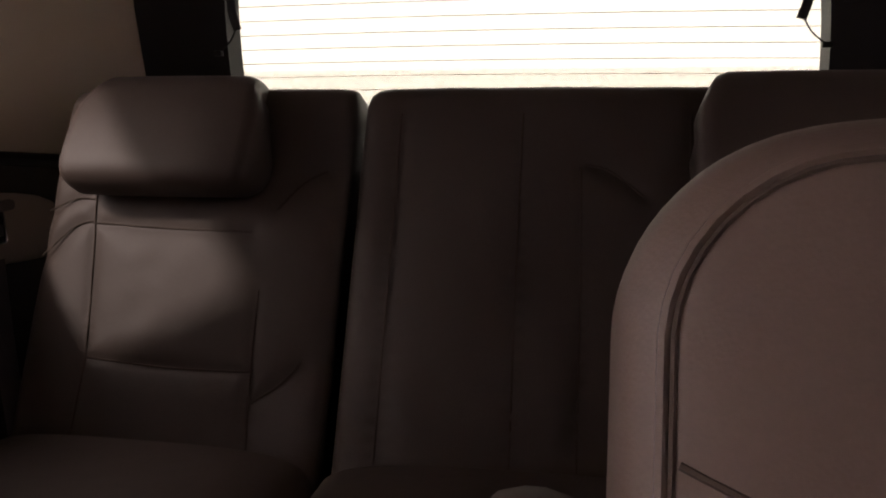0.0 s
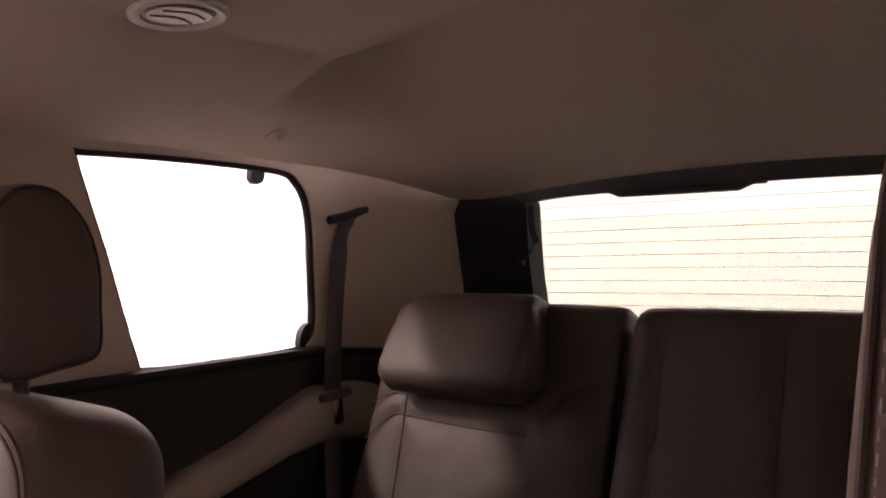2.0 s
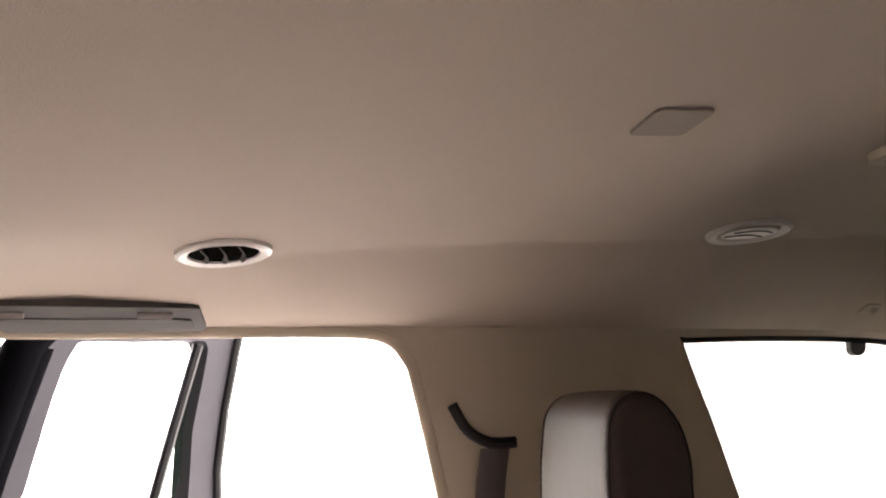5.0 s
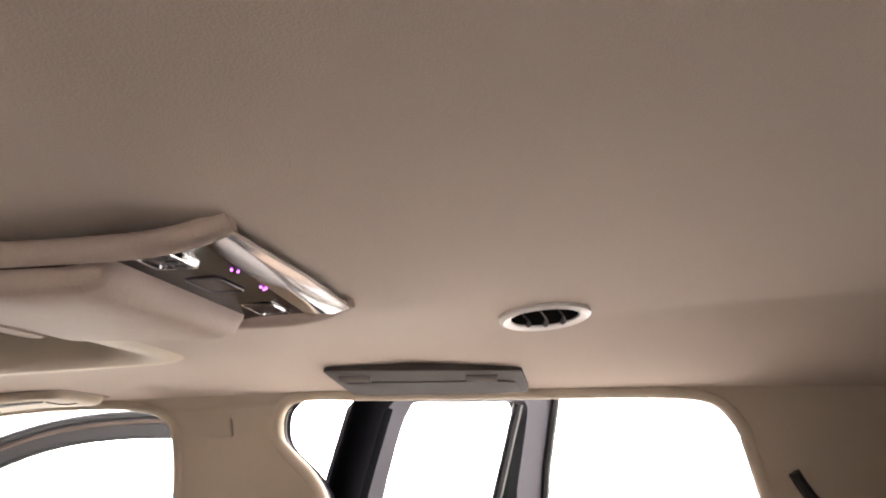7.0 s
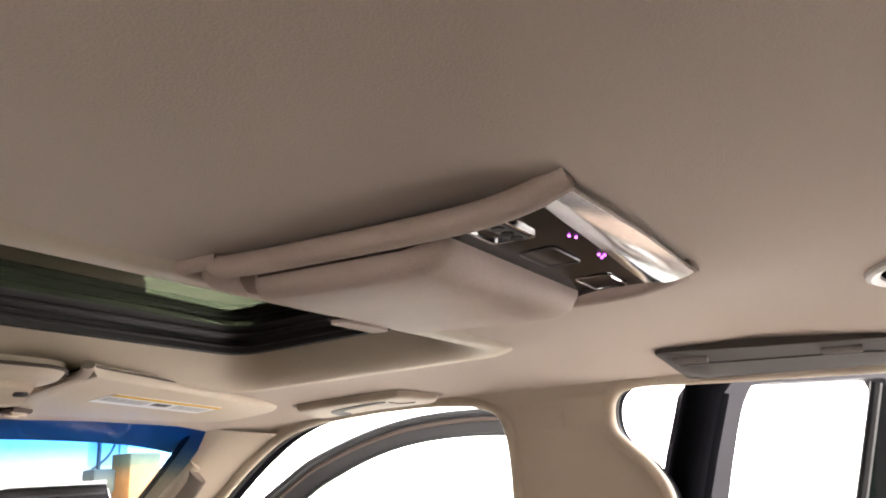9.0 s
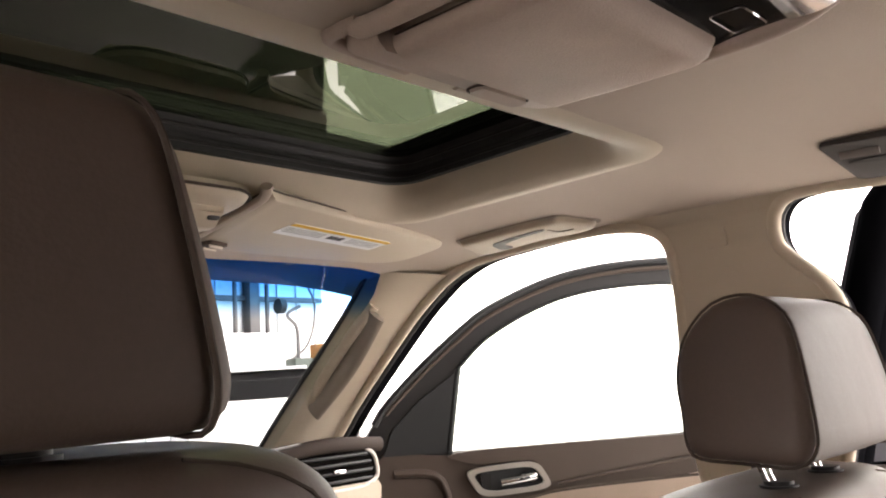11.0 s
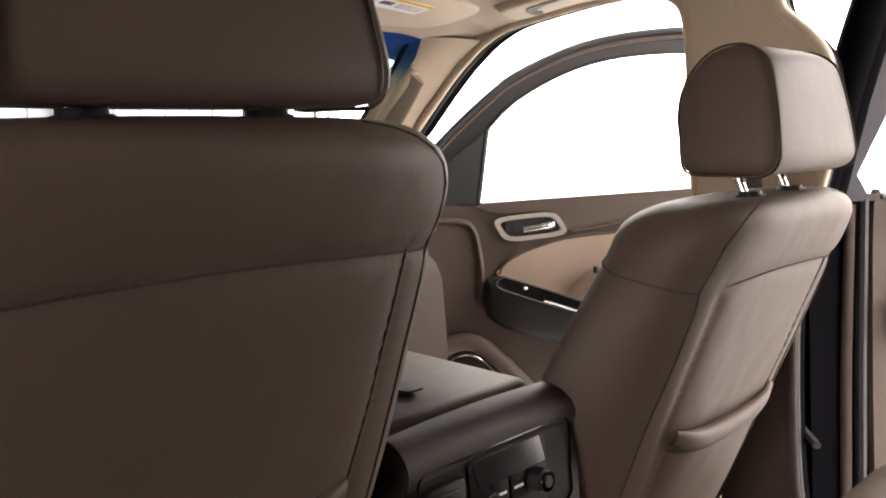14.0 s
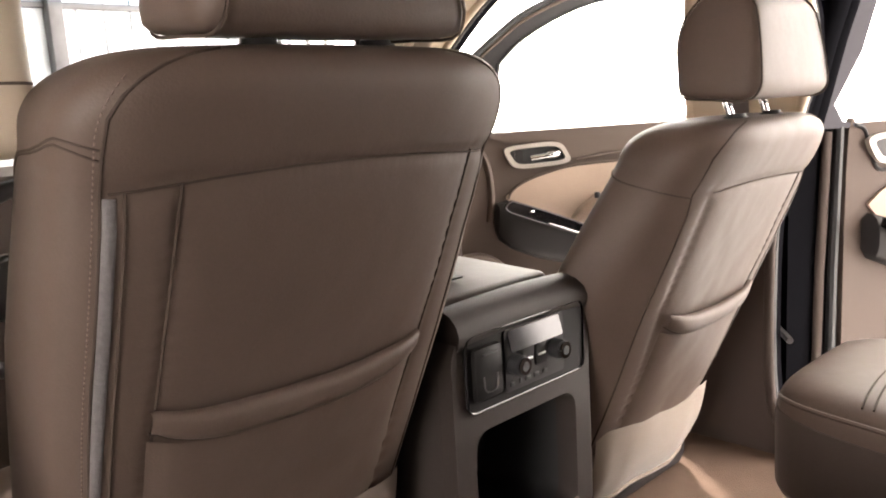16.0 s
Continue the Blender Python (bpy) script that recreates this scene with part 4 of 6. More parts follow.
def grab_handle(s, y0, y1, x0, x1):
    """A moulded handle in a shallow recess of the roof rail: y0 to y1 along it, x0 to x1 across."""
    h = thing("grab_handle", (s * (x0 + x1) / 2, (y0 + y1) / 2, 1.68), "cream grab handle in its recess above the door", "grab handle", "grab handles")

    def at(k, q, d):
        y, x = y0 + (y1 - y0) * k, x0 + (x1 - x0) * q
        return V(s * x, y, liner_z(x, y) - d)

    outline = [((u + 1) / 2, (v + 1) / 2) for u, v in fan([(-1, -0.2), (-0.93, -0.75), (-0.75, -0.95), (0.0, -1.0), (0.75, -0.95), (0.93, -0.75), (1, -0.2), (1.04, 1.0), (0.0, 1.02), (-1.04, 1.0)], 5)]
    ring = lambda g, d: [at(0.5 + (k - 0.5) * g, 0.5 + (q - 0.5) * g, d) for k, q in outline]
    # thin plate, darker than the lining: the recess's shade is in its colour
    part("recess", loft([ring(1.06, -0.004), ring(1.05, 0.0012), ring(0.5, 0.0012)]), RECESS_SHADE, h, "beige recess plate with shade put into its colour")
    part("grip", loft([ring(0.99, -0.002), ring(0.98, 0.006), ring(0.955, 0.0105), ring(0.91, 0.0125), ring(0.80, 0.013), ring(0.4, 0.0135)]), CREAM, h, smooth=60)
    slot = [(0.215, 0.86), (0.225, 0.60), (0.26, 0.42), (0.34, 0.32), (0.55, 0.25), (0.76, 0.22), (0.78, 0.28), (0.70, 0.34), (0.50, 0.42), (0.37, 0.50), (0.32, 0.62), (0.31, 0.86)]
    # no real opening: a raised dark crescent paints the shadow behind the grip
    part("slot", loft([[at(k, q, d) for k, q in fan(slot, 5)] for d in (0.010, 0.0148)]), GREY_DARK, h, "dark inlay painted as the shadow gap behind the grip")
    part("cap_line", tube([at(k, q, 0.0135) for k, q in fan([(0.80, 0.30), (0.82, 0.60), (0.93, 0.62)], 5, False)], 0.0012, n=5), BROWN, h)
    return h


# lining beige darkened to paint in the shade of the handle recesses
RECESS_SHADE = surface("grey_beige_recess_shade", (0.30, 0.25, 0.21), 0.8, vary=0.08, spec=0.2)
grab_handle(-1, -0.545, -0.300, 0.570, 0.665)
rear_grip = thing("grab_handle", (-0.66, 0.25, 1.68), "grey-brown grab handle folded flat into its recess", "grab handle", "grab handles")
GREY_MID = surface("grey_tab_plastic", (0.16, 0.135, 0.12), 0.7, vary=0.08)
GREY = surface("grey_brown_plastic", (0.055, 0.046, 0.041), 0.85, grain=0.3, vary=0.1)
GRIP_Y = (0.108, 0.392)


def rail_line(x0, x1):
    """A straight line along the roof rail that stays just below the lining."""
    za, zb = liner_z(x0, GRIP_Y[0]), liner_z(x1, GRIP_Y[1])
    drop = max(za + (zb - za) * k - liner_z(x0 + (x1 - x0) * k, GRIP_Y[0] + (GRIP_Y[1] - GRIP_Y[0]) * k) for k in np.linspace(0, 1, 15))
    return V(-x0, GRIP_Y[0], za - drop - 0.006), V(-x1, GRIP_Y[1], zb - drop - 0.006)


GRIP_TOP, GRIP_LOW = rail_line(0.537, 0.589), [p - V(0, 0, 0.005) for p in rail_line(0.690, 0.690)]
def RG(y, q, h=0.0):
    k = (y - GRIP_Y[0]) / (GRIP_Y[1] - GRIP_Y[0])
    return GRIP_TOP[0].lerp(GRIP_TOP[1], k).lerp(GRIP_LOW[0].lerp(GRIP_LOW[1], k), q) + V(0.45 * h, 0, -0.9 * h)


def rail_plate(y0, y1, q0, q1, h, deep, soft):
    """A thin plate lying along the roof rail, with rounded corners and turned-up edges."""
    outline = rounded(2.0, 2.0, soft, 5)
    at = lambda u, v, g, s: RG((y0 + y1) / 2 + (y1 - y0) / 2 * u * s, (q0 + q1) / 2 + (q1 - q0) / 2 * v * s, g)
    return loft([[at(u, v, h - deep, 1.0) for u, v in outline], [at(u, v, h - 0.001, 1.0) for u, v in outline], [at(u, v, h, 0.985) for u, v in outline], [at(u, v, h, 0.5) for u, v in outline]])


part("recess", rail_plate(0.116, 0.388, 0.0, 1.0, 0.0, 0.016, 0.13), GREY, rear_grip, smooth=40)
part("grip", rail_plate(0.128, 0.374, 0.42, 0.97, 0.0018, 0.006, 0.25), GREY, rear_grip, smooth=40)
for y in (0.152, 0.330):
    part("cap", tube([RG(y - 0.022, 0.24, 0.0015), RG(y + 0.022, 0.24, 0.0015)], 0.0075, n=8, flat=0.6, up=(0.6, 0, -0.8)), GREY_MID, rear_grip)

hook = thing("coat_hook", (-0.73, -0.12, 1.63), "cream coat hook cover flush in the door pillar", "coat hook")
part("cover", slab(rounded(0.040, 0.030, 0.005, 3, -0.120, 1.632), lambda y, z: (-side_x(z) + 0.0025, y, z), (0.003, 0, 0)), CREAM, hook)
hook = thing("coat_hook", (-0.62, 1.43, 1.66), "small cream coat hook on the roof lining", "coat hook")
part("plate", slab(rounded(0.026, 0.034, 0.005, 3, 1.430, 0.628), lambda y, x: (-x, y, liner_z(x, y) + 0.001), (0.002, 0, -0.004)), LINER, hook)
part("peg", tube(smooth_line([V(-0.625, 1.435, liner_z(0.625, 1.435) - 0.002), V(-0.622, 1.432, liner_z(0.622, 1.432) - 0.012), V(-0.612, 1.430, liner_z(0.612, 1.43) - 0.010)], 4), 0.003, n=8), LINER, hook)

# overhead console with folded screen
CONSOLE_BEIGE = surface("console_beige", (0.44, 0.345, 0.285), 0.6, grain=0.6, scale=500, vary=0.10, vscale=22, bump=0.2, spec=0.2)
con = thing("overhead_console", (0, 0.14, 1.69), "beige overhead console with a folded screen and gloss black switch panel", "overhead console")
CB = lambda y, h=0.0: 1.6855 + 0.045 * (0.285 - y) - h
part("well", slab(rounded(0.222, 0.225, 0.012, 3, 0, 0.155), lambda u, v: (u, v, CB(v, 0.002)), (0, 0, 0.004)), BLACK, con)
for s in (-1, 1):
    part("rail", tube(smooth_line([V(s * 0.116, 0.288, CB(0.285, -0.006)), V(s * 0.118, 0.262, CB(0.262, 0.003)), V(s * 0.119, 0.22, CB(0.22, 0.008)), V(s * 0.119, 0.12, CB(0.12, 0.009)), V(s * 0.119, 0.045, CB(0.045, 0.008)), V(s * 0.118, 0.030, CB(0.03, 0.004)), V(s * 0.117, 0.022, CB(0.022, -0.002))], 6), 0.0082, n=12), CONSOLE_BEIGE, con)
    part("shoulder", tube(smooth_line([V(s * 0.120, 0.035, CB(0.035, 0.002)), V(s * 0.121, 0.015, CB(0.015, 0.001)), V(s * 0.112, -0.006, CB(0, 0.001)), V(s * 0.03, -0.012, CB(0, 0.001))], 6), 0.007, n=10), CONSOLE_BEIGE, con)
rings = []
for y, a, lo, hi in ((0.046, 0.098, 0.024, 0.0), (0.048, 0.101, 0.028, 0.0), (0.12, 0.102, 0.029, 0.0), (0.182, 0.102, 0.029, 0.0), (0.194, 0.101, 0.025, 0.0), (0.200, 0.099, 0.016, 0.0), (0.202, 0.097, 0.005, 0.0)):
    n = [(a, -hi), (a, lo * 0.45), (a - 0.001, lo * 0.72), (a - 0.005, lo * 0.93), (a - 0.012, lo), (a * 0.5, lo), (0, lo)]
    rings.append([V(x, y, CB(y, d)) for x, d in n] + [V(-x, y, CB(y, d)) for x, d in n[-2::-1]])
screen = part("screen_shell", loft(rings), CONSOLE_BEIGE, con, "folded screen in a beige shell", smooth=60)
rings = []
for y, a, lo in ((-0.012, 0.085, 0.001), (-0.006, 0.100, 0.008), (0.006, 0.110, 0.015), (0.022, 0.1125, 0.020), (0.044, 0.1125, 0.0235)):
    n = [(a, -0.002), (a, lo * 0.4), (a - 0.002, lo * 0.75), (a - 0.009, lo), (a * 0.5, lo), (0, lo)]
    rings.append([V(x, y, CB(y, d)) for x, d in n] + [V(-x, y, CB(y, d)) for x, d in n[-2::-1]])
part("front_cap", loft(rings), CONSOLE_BEIGE, con, smooth=60)
part("latch", slab(rounded(0.060, 0.018, 0.006, 3, -0.03, 0.036), lambda u, v: (u, v, CB(v, 0.0255)), (0, 0, -0.004)), CONSOLE_BEIGE, con)
part("latch_gap", tube([V(u, v, CB(v, 0.0262)) for u, v in rounded(0.064, 0.022, 0.008, 3, -0.03, 0.036)], 0.0012, True, 5), BROWN, con)
for s in (-1, 1):
    part("seam", tube([V(s * 0.1016, 0.052, CB(0.05, 0.013)), V(s * 0.1022, 0.17, CB(0.17, 0.013)), V(s * 0.1008, 0.195, CB(0.195, 0.010))], 0.0009, n=5), BROWN, screen)
panel = part("switch_panel", slab([(-0.114, 0.190), (0.114, 0.190), (0.114, 0.270), (-0.114, 0.252)], lambda u, v: (u, v, CB(v, 0.002 + 2.2 * max(0, 0.235 - v) ** 2)), (0, 0, -0.004), (), [0.2, 0.21, 0.22, 0.235, 0.25]), SWITCH, con, "gloss black switch panel")
part("chrome_edge", slab([(-0.114, 0.253), (0, 0.263), (0.114, 0.271), (0.114, 0.288), (0, 0.290), (-0.114, 0.288)], lambda u, v: (u, v, CB(v, 0.0055 - 7 * max(0, v - 0.258) ** 2)), (0, 0, -0.003), (), [0.262, 0.268, 0.274, 0.28, 0.285]), CHROME, con, "bright chrome end strip")
SW = lambda u, v, h=0.0: (u, v, CB(v, 0.0062 + h))
part("switch_frame", slab(rounded(0.046, 0.030, 0.003, 2, 0.086, 0.228), lambda u, v: SW(u, v), (0, 0, -0.002), [rounded(0.042, 0.026, 0.003, 2, 0.086, 0.228)]), CHROME, panel)
part("socket_plate", slab(rounded(0.040, 0.012, 0.003, 2, 0.082, 0.233), lambda u, v: SW(u, v, -0.001), (0, 0, -0.003)), surface("grey_socket", (0.07, 0.066, 0.066), 0.4, vary=0.05, bump=0), panel)
for x in (0.070, 0.082, 0.094):
    part("jack", rod(0.0040, 0.003, (x, 0.233, CB(0.233, 0.0078)), n=12), BLACK, panel)
for x in (0.008, -0.084):
    b = part("switch", slab(rounded(0.044, 0.026, 0.004, 2, x, 0.226), lambda u, v: SW(u, v, -0.0025), (0, 0, -0.003)), SWITCH, panel)
    part("switch_edge", tube([V(*SW(u, v, 0.0005)) for u, v in rounded(0.044, 0.026, 0.004, 2, x, 0.226)], 0.0008, True, 5), STEEL if x > 0 else CHROME, b)
for x, y in ((0.050, 0.258), (0.044, 0.260), (-0.004, 0.2555), (-0.012, 0.2545), (-0.008, 0.258)):
    part("light", rod(0.0009, 0.0012, (x, y, CB(y, 0.0066)), n=8), lit("violet_light", (0.65, 0.12, 0.9), 1.3), panel, "small violet light")

# sunroof: frame, glass and the hall seen through it
sun = thing("sunroof", (0, -0.29, 1.74), "closed glass sunroof in a black frame with a deep cream surround", "sunroof", kind="structure")
S0, S1, S2, S3 = SUNROOF
well = [V(S0, S2, 0), V(S1, S2, 0), V(S1, S3, 0), V(S0, S3, 0)]


def ring_of(grow, z, r, n=5):
    return [V(x, y, z) for x, y in rounded(S1 - S0 + 2 * grow, S3 - S2 + 2 * grow, r, n, (S0 + S1) / 2, (S2 + S3) / 2)]


part("surround", loft([ring_of(0.050, 1.7045, 0.075), ring_of(0.020, 1.6935, 0.055), ring_of(0.000, 1.6935, 0.05), ring_of(-0.018, 1.703, 0.06), ring_of(-0.030, 1.716, 0.05), ring_of(-0.044, 1.738, 0.045)], cap=False), CREAM, sun, smooth=60)
part("black_frame", loft([ring_of(-0.042, 1.737, 0.045), ring_of(-0.052, 1.738, 0.04), ring_of(-0.054, 1.756, 0.035), ring_of(-0.062, 1.760, 0.03), ring_of(-0.068, 1.774, 0.03)], cap=False), BLACK, sun)
for k, z in ((-0.054, 1.748), (-0.064, 1.764)):
    part("track", tube(ring_of(k, z, 0.04), 0.0025, True, 6), DARK, sun)
pane = part("pane", slab([p[:2] for p in ring_of(-0.055, 0, 0.03)], lambda u, v: (u, v, 1.774), (0, 0, 0.004)), glass("sunroof_glass", (0.150, 0.168, 0.128), 0.12), sun)

# sun visor with its label
vis = thing("sun_visor", (-0.35, -0.60, 1.70), "cream sun visor folded up, with a warning label", "sun visor")
VZ = lambda u, v: 1.6975 + 0.05 * (v + 0.50)
VO = [p[:2] for p in smooth_line([(-0.108, -0.440, 0), (-0.135, -0.441, 0), (-0.36, -0.502, 0), (-0.53, -0.548, 0), (-0.572, -0.572, 0), (-0.586, -0.61, 0), (-0.588, -0.685, 0), (-0.56, -0.725, 0), (-0.50, -0.735, 0), (-0.22, -0.728, 0), (-0.160, -0.712, 0), (-0.135, -0.66, 0)], 5, True)]


def visor_ring(shrink, drop):
    cx, cy = -0.355, -0.60
    return [V(cx + (u - cx) * shrink, cy + (v - cy) * shrink, VZ(u, v) - drop) for u, v in VO]


part("visor_board", loft([visor_ring(0.985, -0.004), visor_ring(1.0, 0.001), visor_ring(0.998, 0.006), visor_ring(0.985, 0.0105), visor_ring(0.96, 0.0125)]), CREAM, vis, smooth=60)
part("visor_seam", tube(visor_ring(1.004, 0.0), 0.0016, True, 5), BROWN, vis)
for s in (-1,):
    LB = lambda u, v, h: (u + 0.025, v + 0.042 + 0.21 * (u + 0.355), VZ(u, v + 0.042 + 0.21 * (u + 0.355)) - 0.0127 - h)
    part("label", slab(rounded(0.235, 0.062, 0.002, 1, -0.355, -0.622), lambda u, v: LB(u, v, 0), (0, 0, -0.0008)), PAPER, vis, "white warning label")
    part("label_band", slab(rounded(0.235, 0.012, 0.001, 1, -0.355, -0.597), lambda u, v: LB(u, v, 0.001), (0, 0, -0.0004)), YELLOW, vis)
    for i in range(4):
        part("label_text", slab(rounded(0.085, 0.003, 0.0005, 1, -0.285, -0.613 - 0.007 * i), lambda u, v: LB(u, v, 0.001), (0, 0, -0.0004)), surface("label_grey", (0.35, 0.35, 0.35), 0.7, vary=0.02, bump=0), vis)
        part("label_text", slab(rounded(0.075, 0.003, 0.0005, 1, -0.425, -0.613 - 0.007 * i), lambda u, v: LB(u, v, 0.001), (0, 0, -0.0004)), bpy.data.materials["label_grey"], vis)
    for x in (-0.345, -0.357, -0.369):
        part("label_picture", slab(rounded(0.010, 0.018, 0.001, 1, x, -0.623), lambda u, v: LB(u, v, 0.001), (0, 0, -0.0004)), INK, vis)
clip = part("visor_clip", block((0.040, 0.030, 0.008), (-0.165, -0.682, 1.6735), 0.003, pose(0, 0, 0, 3, 0, 20)), BROWN, vis, "brown visor retaining clip")
for k in (-0.010, 0.010):
    part("clip_jaw", block((0.030, 0.004, 0.006), (-0.165, -0.682 + k, 1.6685), 0.0015, pose(0, 0, 0, 0, 0, 20)), CREAM, clip)

fc = thing("front_roof_console", (0, -0.60, 1.70), "cream front roof console with a flip-down glasses holder", "overhead console")
FZ = lambda y: 1.694 + 0.05 * (y + 0.50)


def console_ring(w, l, r, drop):
    return [V(x, y, FZ(y) - drop) for x, y in rounded(w, l, r, 6, 0.0, -0.60)]


part("body", loft([console_ring(0.196, 0.34, 0.05, -0.006), console_ring(0.194, 0.338, 0.05, 0.004), console_ring(0.184, 0.328, 0.046, 0.010), console_ring(0.172, 0.316, 0.042, 0.0105)]), CREAM, fc, smooth=60)
part("body_seam", tube(console_ring(0.200, 0.344, 0.052, 0.003), 0.0022, True, 6), BROWN, fc)
rings = []
for x, k in ((-0.078, 0.85), (-0.072, 1.0), (0.0, 1.0), (0.072, 1.0), (0.078, 0.85)):
    rings.append([V(x, -0.57 + y * k, FZ(-0.57 + y) - 0.006 - d * k) for y, d in ((0.085, 0.0), (0.082, 0.012), (0.060, 0.026), (0.045, 0.027), (-0.05, 0.012), (-0.085, 0.004), (-0.085, 0.0))])
holder = part("glasses_holder", loft(rings), CREAM, fc, "folded cream glasses holder", smooth=35)
part("finger_slot", block((0.020, 0.014, 0.012), (-0.062, -0.500, FZ(-0.50) - 0.020), 0.004), BLACK, holder)
part("ridge", tube(smooth_line([V(-0.086, -0.405, 1.697), V(-0.098, -0.425, 1.693), V(-0.108, -0.46, 1.690), V(-0.118, -0.56, 1.685), V(-0.122, -0.70, 1.676)], 6), 0.008, n=8, flat=0.7), LINER, fc, "moulded ridge of the roof lining")


# ---- windscreen, pillars and dashboard ----
WS = lambda x, k: V(x, -0.83 - 0.76 * k + 0.10 * (x / 0.62) ** 2 * 0.35, 1.665 - 0.50 * k - 0.012 * (x / 0.62) ** 2)
rows = [[WS(x, k) for x in np.linspace(-0.62 - 0.09 * k, 0.62 + 0.09 * k, 15)] for k in np.linspace(-0.03, 1.02, 10)]


def screen_glass():
    m = glass("windscreen_glass")
    t = m.node_tree
    co, sep, ramp = t.nodes.new("ShaderNodeTexCoord"), t.nodes.new("ShaderNodeSeparateXYZ"), t.nodes.new("ShaderNodeValToRGB")
    mr = t.nodes.new("ShaderNodeMapRange")
    mr.inputs["From Min"].default_value, mr.inputs["From Max"].default_value = 1.555, 1.665
    t.links.new(co.outputs["Object"], sep.inputs[0])
    t.links.new(sep.outputs["Z"], mr.inputs["Value"])
    t.links.new(mr.outputs[0], ramp.inputs[0])
    e = ramp.color_ramp.elements
    e[0].position, e[0].color = 0.25, (0.88, 0.93, 0.93, 1)
    e[1].position, e[1].color = 0.75, (0.05, 0.27, 0.75, 1)
    k = e.new(0.5)
    k.color = (0.20, 0.50, 0.85, 1)
    tr = next(n for n in t.nodes if n.type == "BSDF_TRANSPARENT")
    t.links.new(ramp.outputs[0], tr.inputs["Color"])
    return m


ws = part("window_4", loft(rows, cap=False, closed=False), screen_glass())
ws.visible_shadow = False
tagged(ws, "windscreen with a blue shade band along its top", "windscreen", kind="structure")
for s in (-1, 1):
    pil = tagged(new("pillar_trim_front" if s < 0 else "pillar_trim_front_left"), "cream windscreen pillar trim with a moulded grab handle", "pillar trim", kind="structure")
    A = smooth_line([V(s * 0.585, -0.80, 1.672), V(s * 0.612, -0.90, 1.612), V(s * 0.635, -1.05, 1.515), V(s * 0.66, -1.25, 1.385), V(s * 0.69, -1.45, 1.25)], 6)
    B = smooth_line([V(s * 0.735, -0.70, 1.655), V(s * 0.742, -0.815, 1.605), V(s * 0.768, -1.01, 1.47), V(s * 0.80, -1.185, 1.342), V(s * 0.82, -1.34, 1.22)], 6)
    rows = []
    for a, b in zip(A, B):
        n = V(-s * 0.75, 0.45, -0.1)
        rows.append([a - n * 0.03, a] + [a.lerp(b, q) + n * 0.030 * math.sin(math.pi * q) for q in np.linspace(0.12, 0.88, 7)] + [b, b - n * 0.03])
    part("trim", loft(rows, cap=False, closed=False), CREAM, pil, smooth=60)
    part("glass_edge", tube(A, 0.006, n=6), BLACK, pil)
    if s < 0:
        mid = [a.lerp(b, 0.40) + V(0.026, 0.016, -0.004) for a, b in zip(A, B)]
        g = smooth_line([mid[6], mid[8] + V(0.022, 0.014, -0.005), mid[11] + V(0.026, 0.018, 0), mid[14] + V(0.022, 0.014, 0.0), mid[16]], 6)
        part("grip", tube(g, 0.012, n=10), CREAM, pil)
        # darker strip under the grip, painted as the shade of its hollow
        part("recess", tube(smooth_line([mid[6] + V(0.004, 0.01, -0.02), mid[11] + V(0.004, 0.02, -0.03), mid[16] + V(0.004, 0.01, -0.02)], 6), 0.022, n=12, flat=0.35, up=(0.75, 0.45, 0)), RECESS_SHADE, pil)

dash = thing("dashboard", (0, -1.2, 0.9), "brown dashboard with a cream trim panel and air vents", "dashboard")
rings = []
for x in np.linspace(-0.735, 0.735, 9):
    rings.append([V(x, -0.93, 0.72), V(x, -0.90, 0.90), V(x, -0.905, 1.09), V(x, -0.925, 1.13), V(x, -0.975, 1.17), V(x, -1.02, 1.27), V(x, -1.12, 1.285), V(x, -1.60, 1.19), V(x, -1.60, 0.72)])
# same brown as the doors, darkened to paint in the dashboard's shade
part("body", loft(rings), BROWN_SHADE, dash, smooth=50)
for s in (-1, 1):
    c = V(s * 0.580, -0.955, 1.238)
    rings = []
    low = [(-0.112, 0.000), (0.112, 0.000), (0.118, -0.012), (0.112, -0.062), (0.085, -0.074), (-0.085, -0.074), (-0.112, -0.062), (-0.118, -0.012)]
    for k, g in ((-0.06, 1.0), (0.026, 1.0), (0.034, 0.96)):
        rings.append([c + V(x * g, k, -0.036 + (z + 0.036) * g) for x, z in low])
    part("vent_panel", loft(rings), CREAM, dash, "pale trim below the vent", smooth=50)
    part("vent_well", slab([(c.x + x, c.z + 0.034 + z) for x, z in oval(0.112, 0.040, 3.4, 28)], lambda u, v: (u, c.y + 0.026 - 0.25 * (v - c.z), v), (0, -0.04, 0)), HOLE, dash, "dark air vent")
    part("vent_bezel", tube([V(c.x + x, c.y + 0.029 - 0.25 * (0.034 + z), c.z + 0.034 + z) for x, z in oval(0.114, 0.042, 3.4, 40)], 0.0045, True, 8), VENT, dash)
    for i in range(4):
        z = 0.008 + 0.0165 * i
        part("vent_slat", block((0.205 - 0.012 * abs(i - 1.5), 0.014, 0.0055), c + V(0, 0.026 - 0.25 * z, z), 0.002, Matrix.Rotation(0.3, 4, "X")), BLACK, dash)
    part("vent_tab", block((0.030, 0.010, 0.008), c + V(0, 0.034, 0.030), 0.002), CHROME, dash)
    part("vent_brow", tube(smooth_line([c + V(-0.14, 0.0, 0.074), c + V(0, 0.012, 0.084), c + V(0.14, 0.0, 0.074)], 8), 0.016, n=10), BROWN_SHADE, dash, "brown pad over the vent")
wheel = thing("steering_wheel", (0.42, -0.75, 1.08), "dark steering wheel with a slim bright trim ring", "steering wheel")
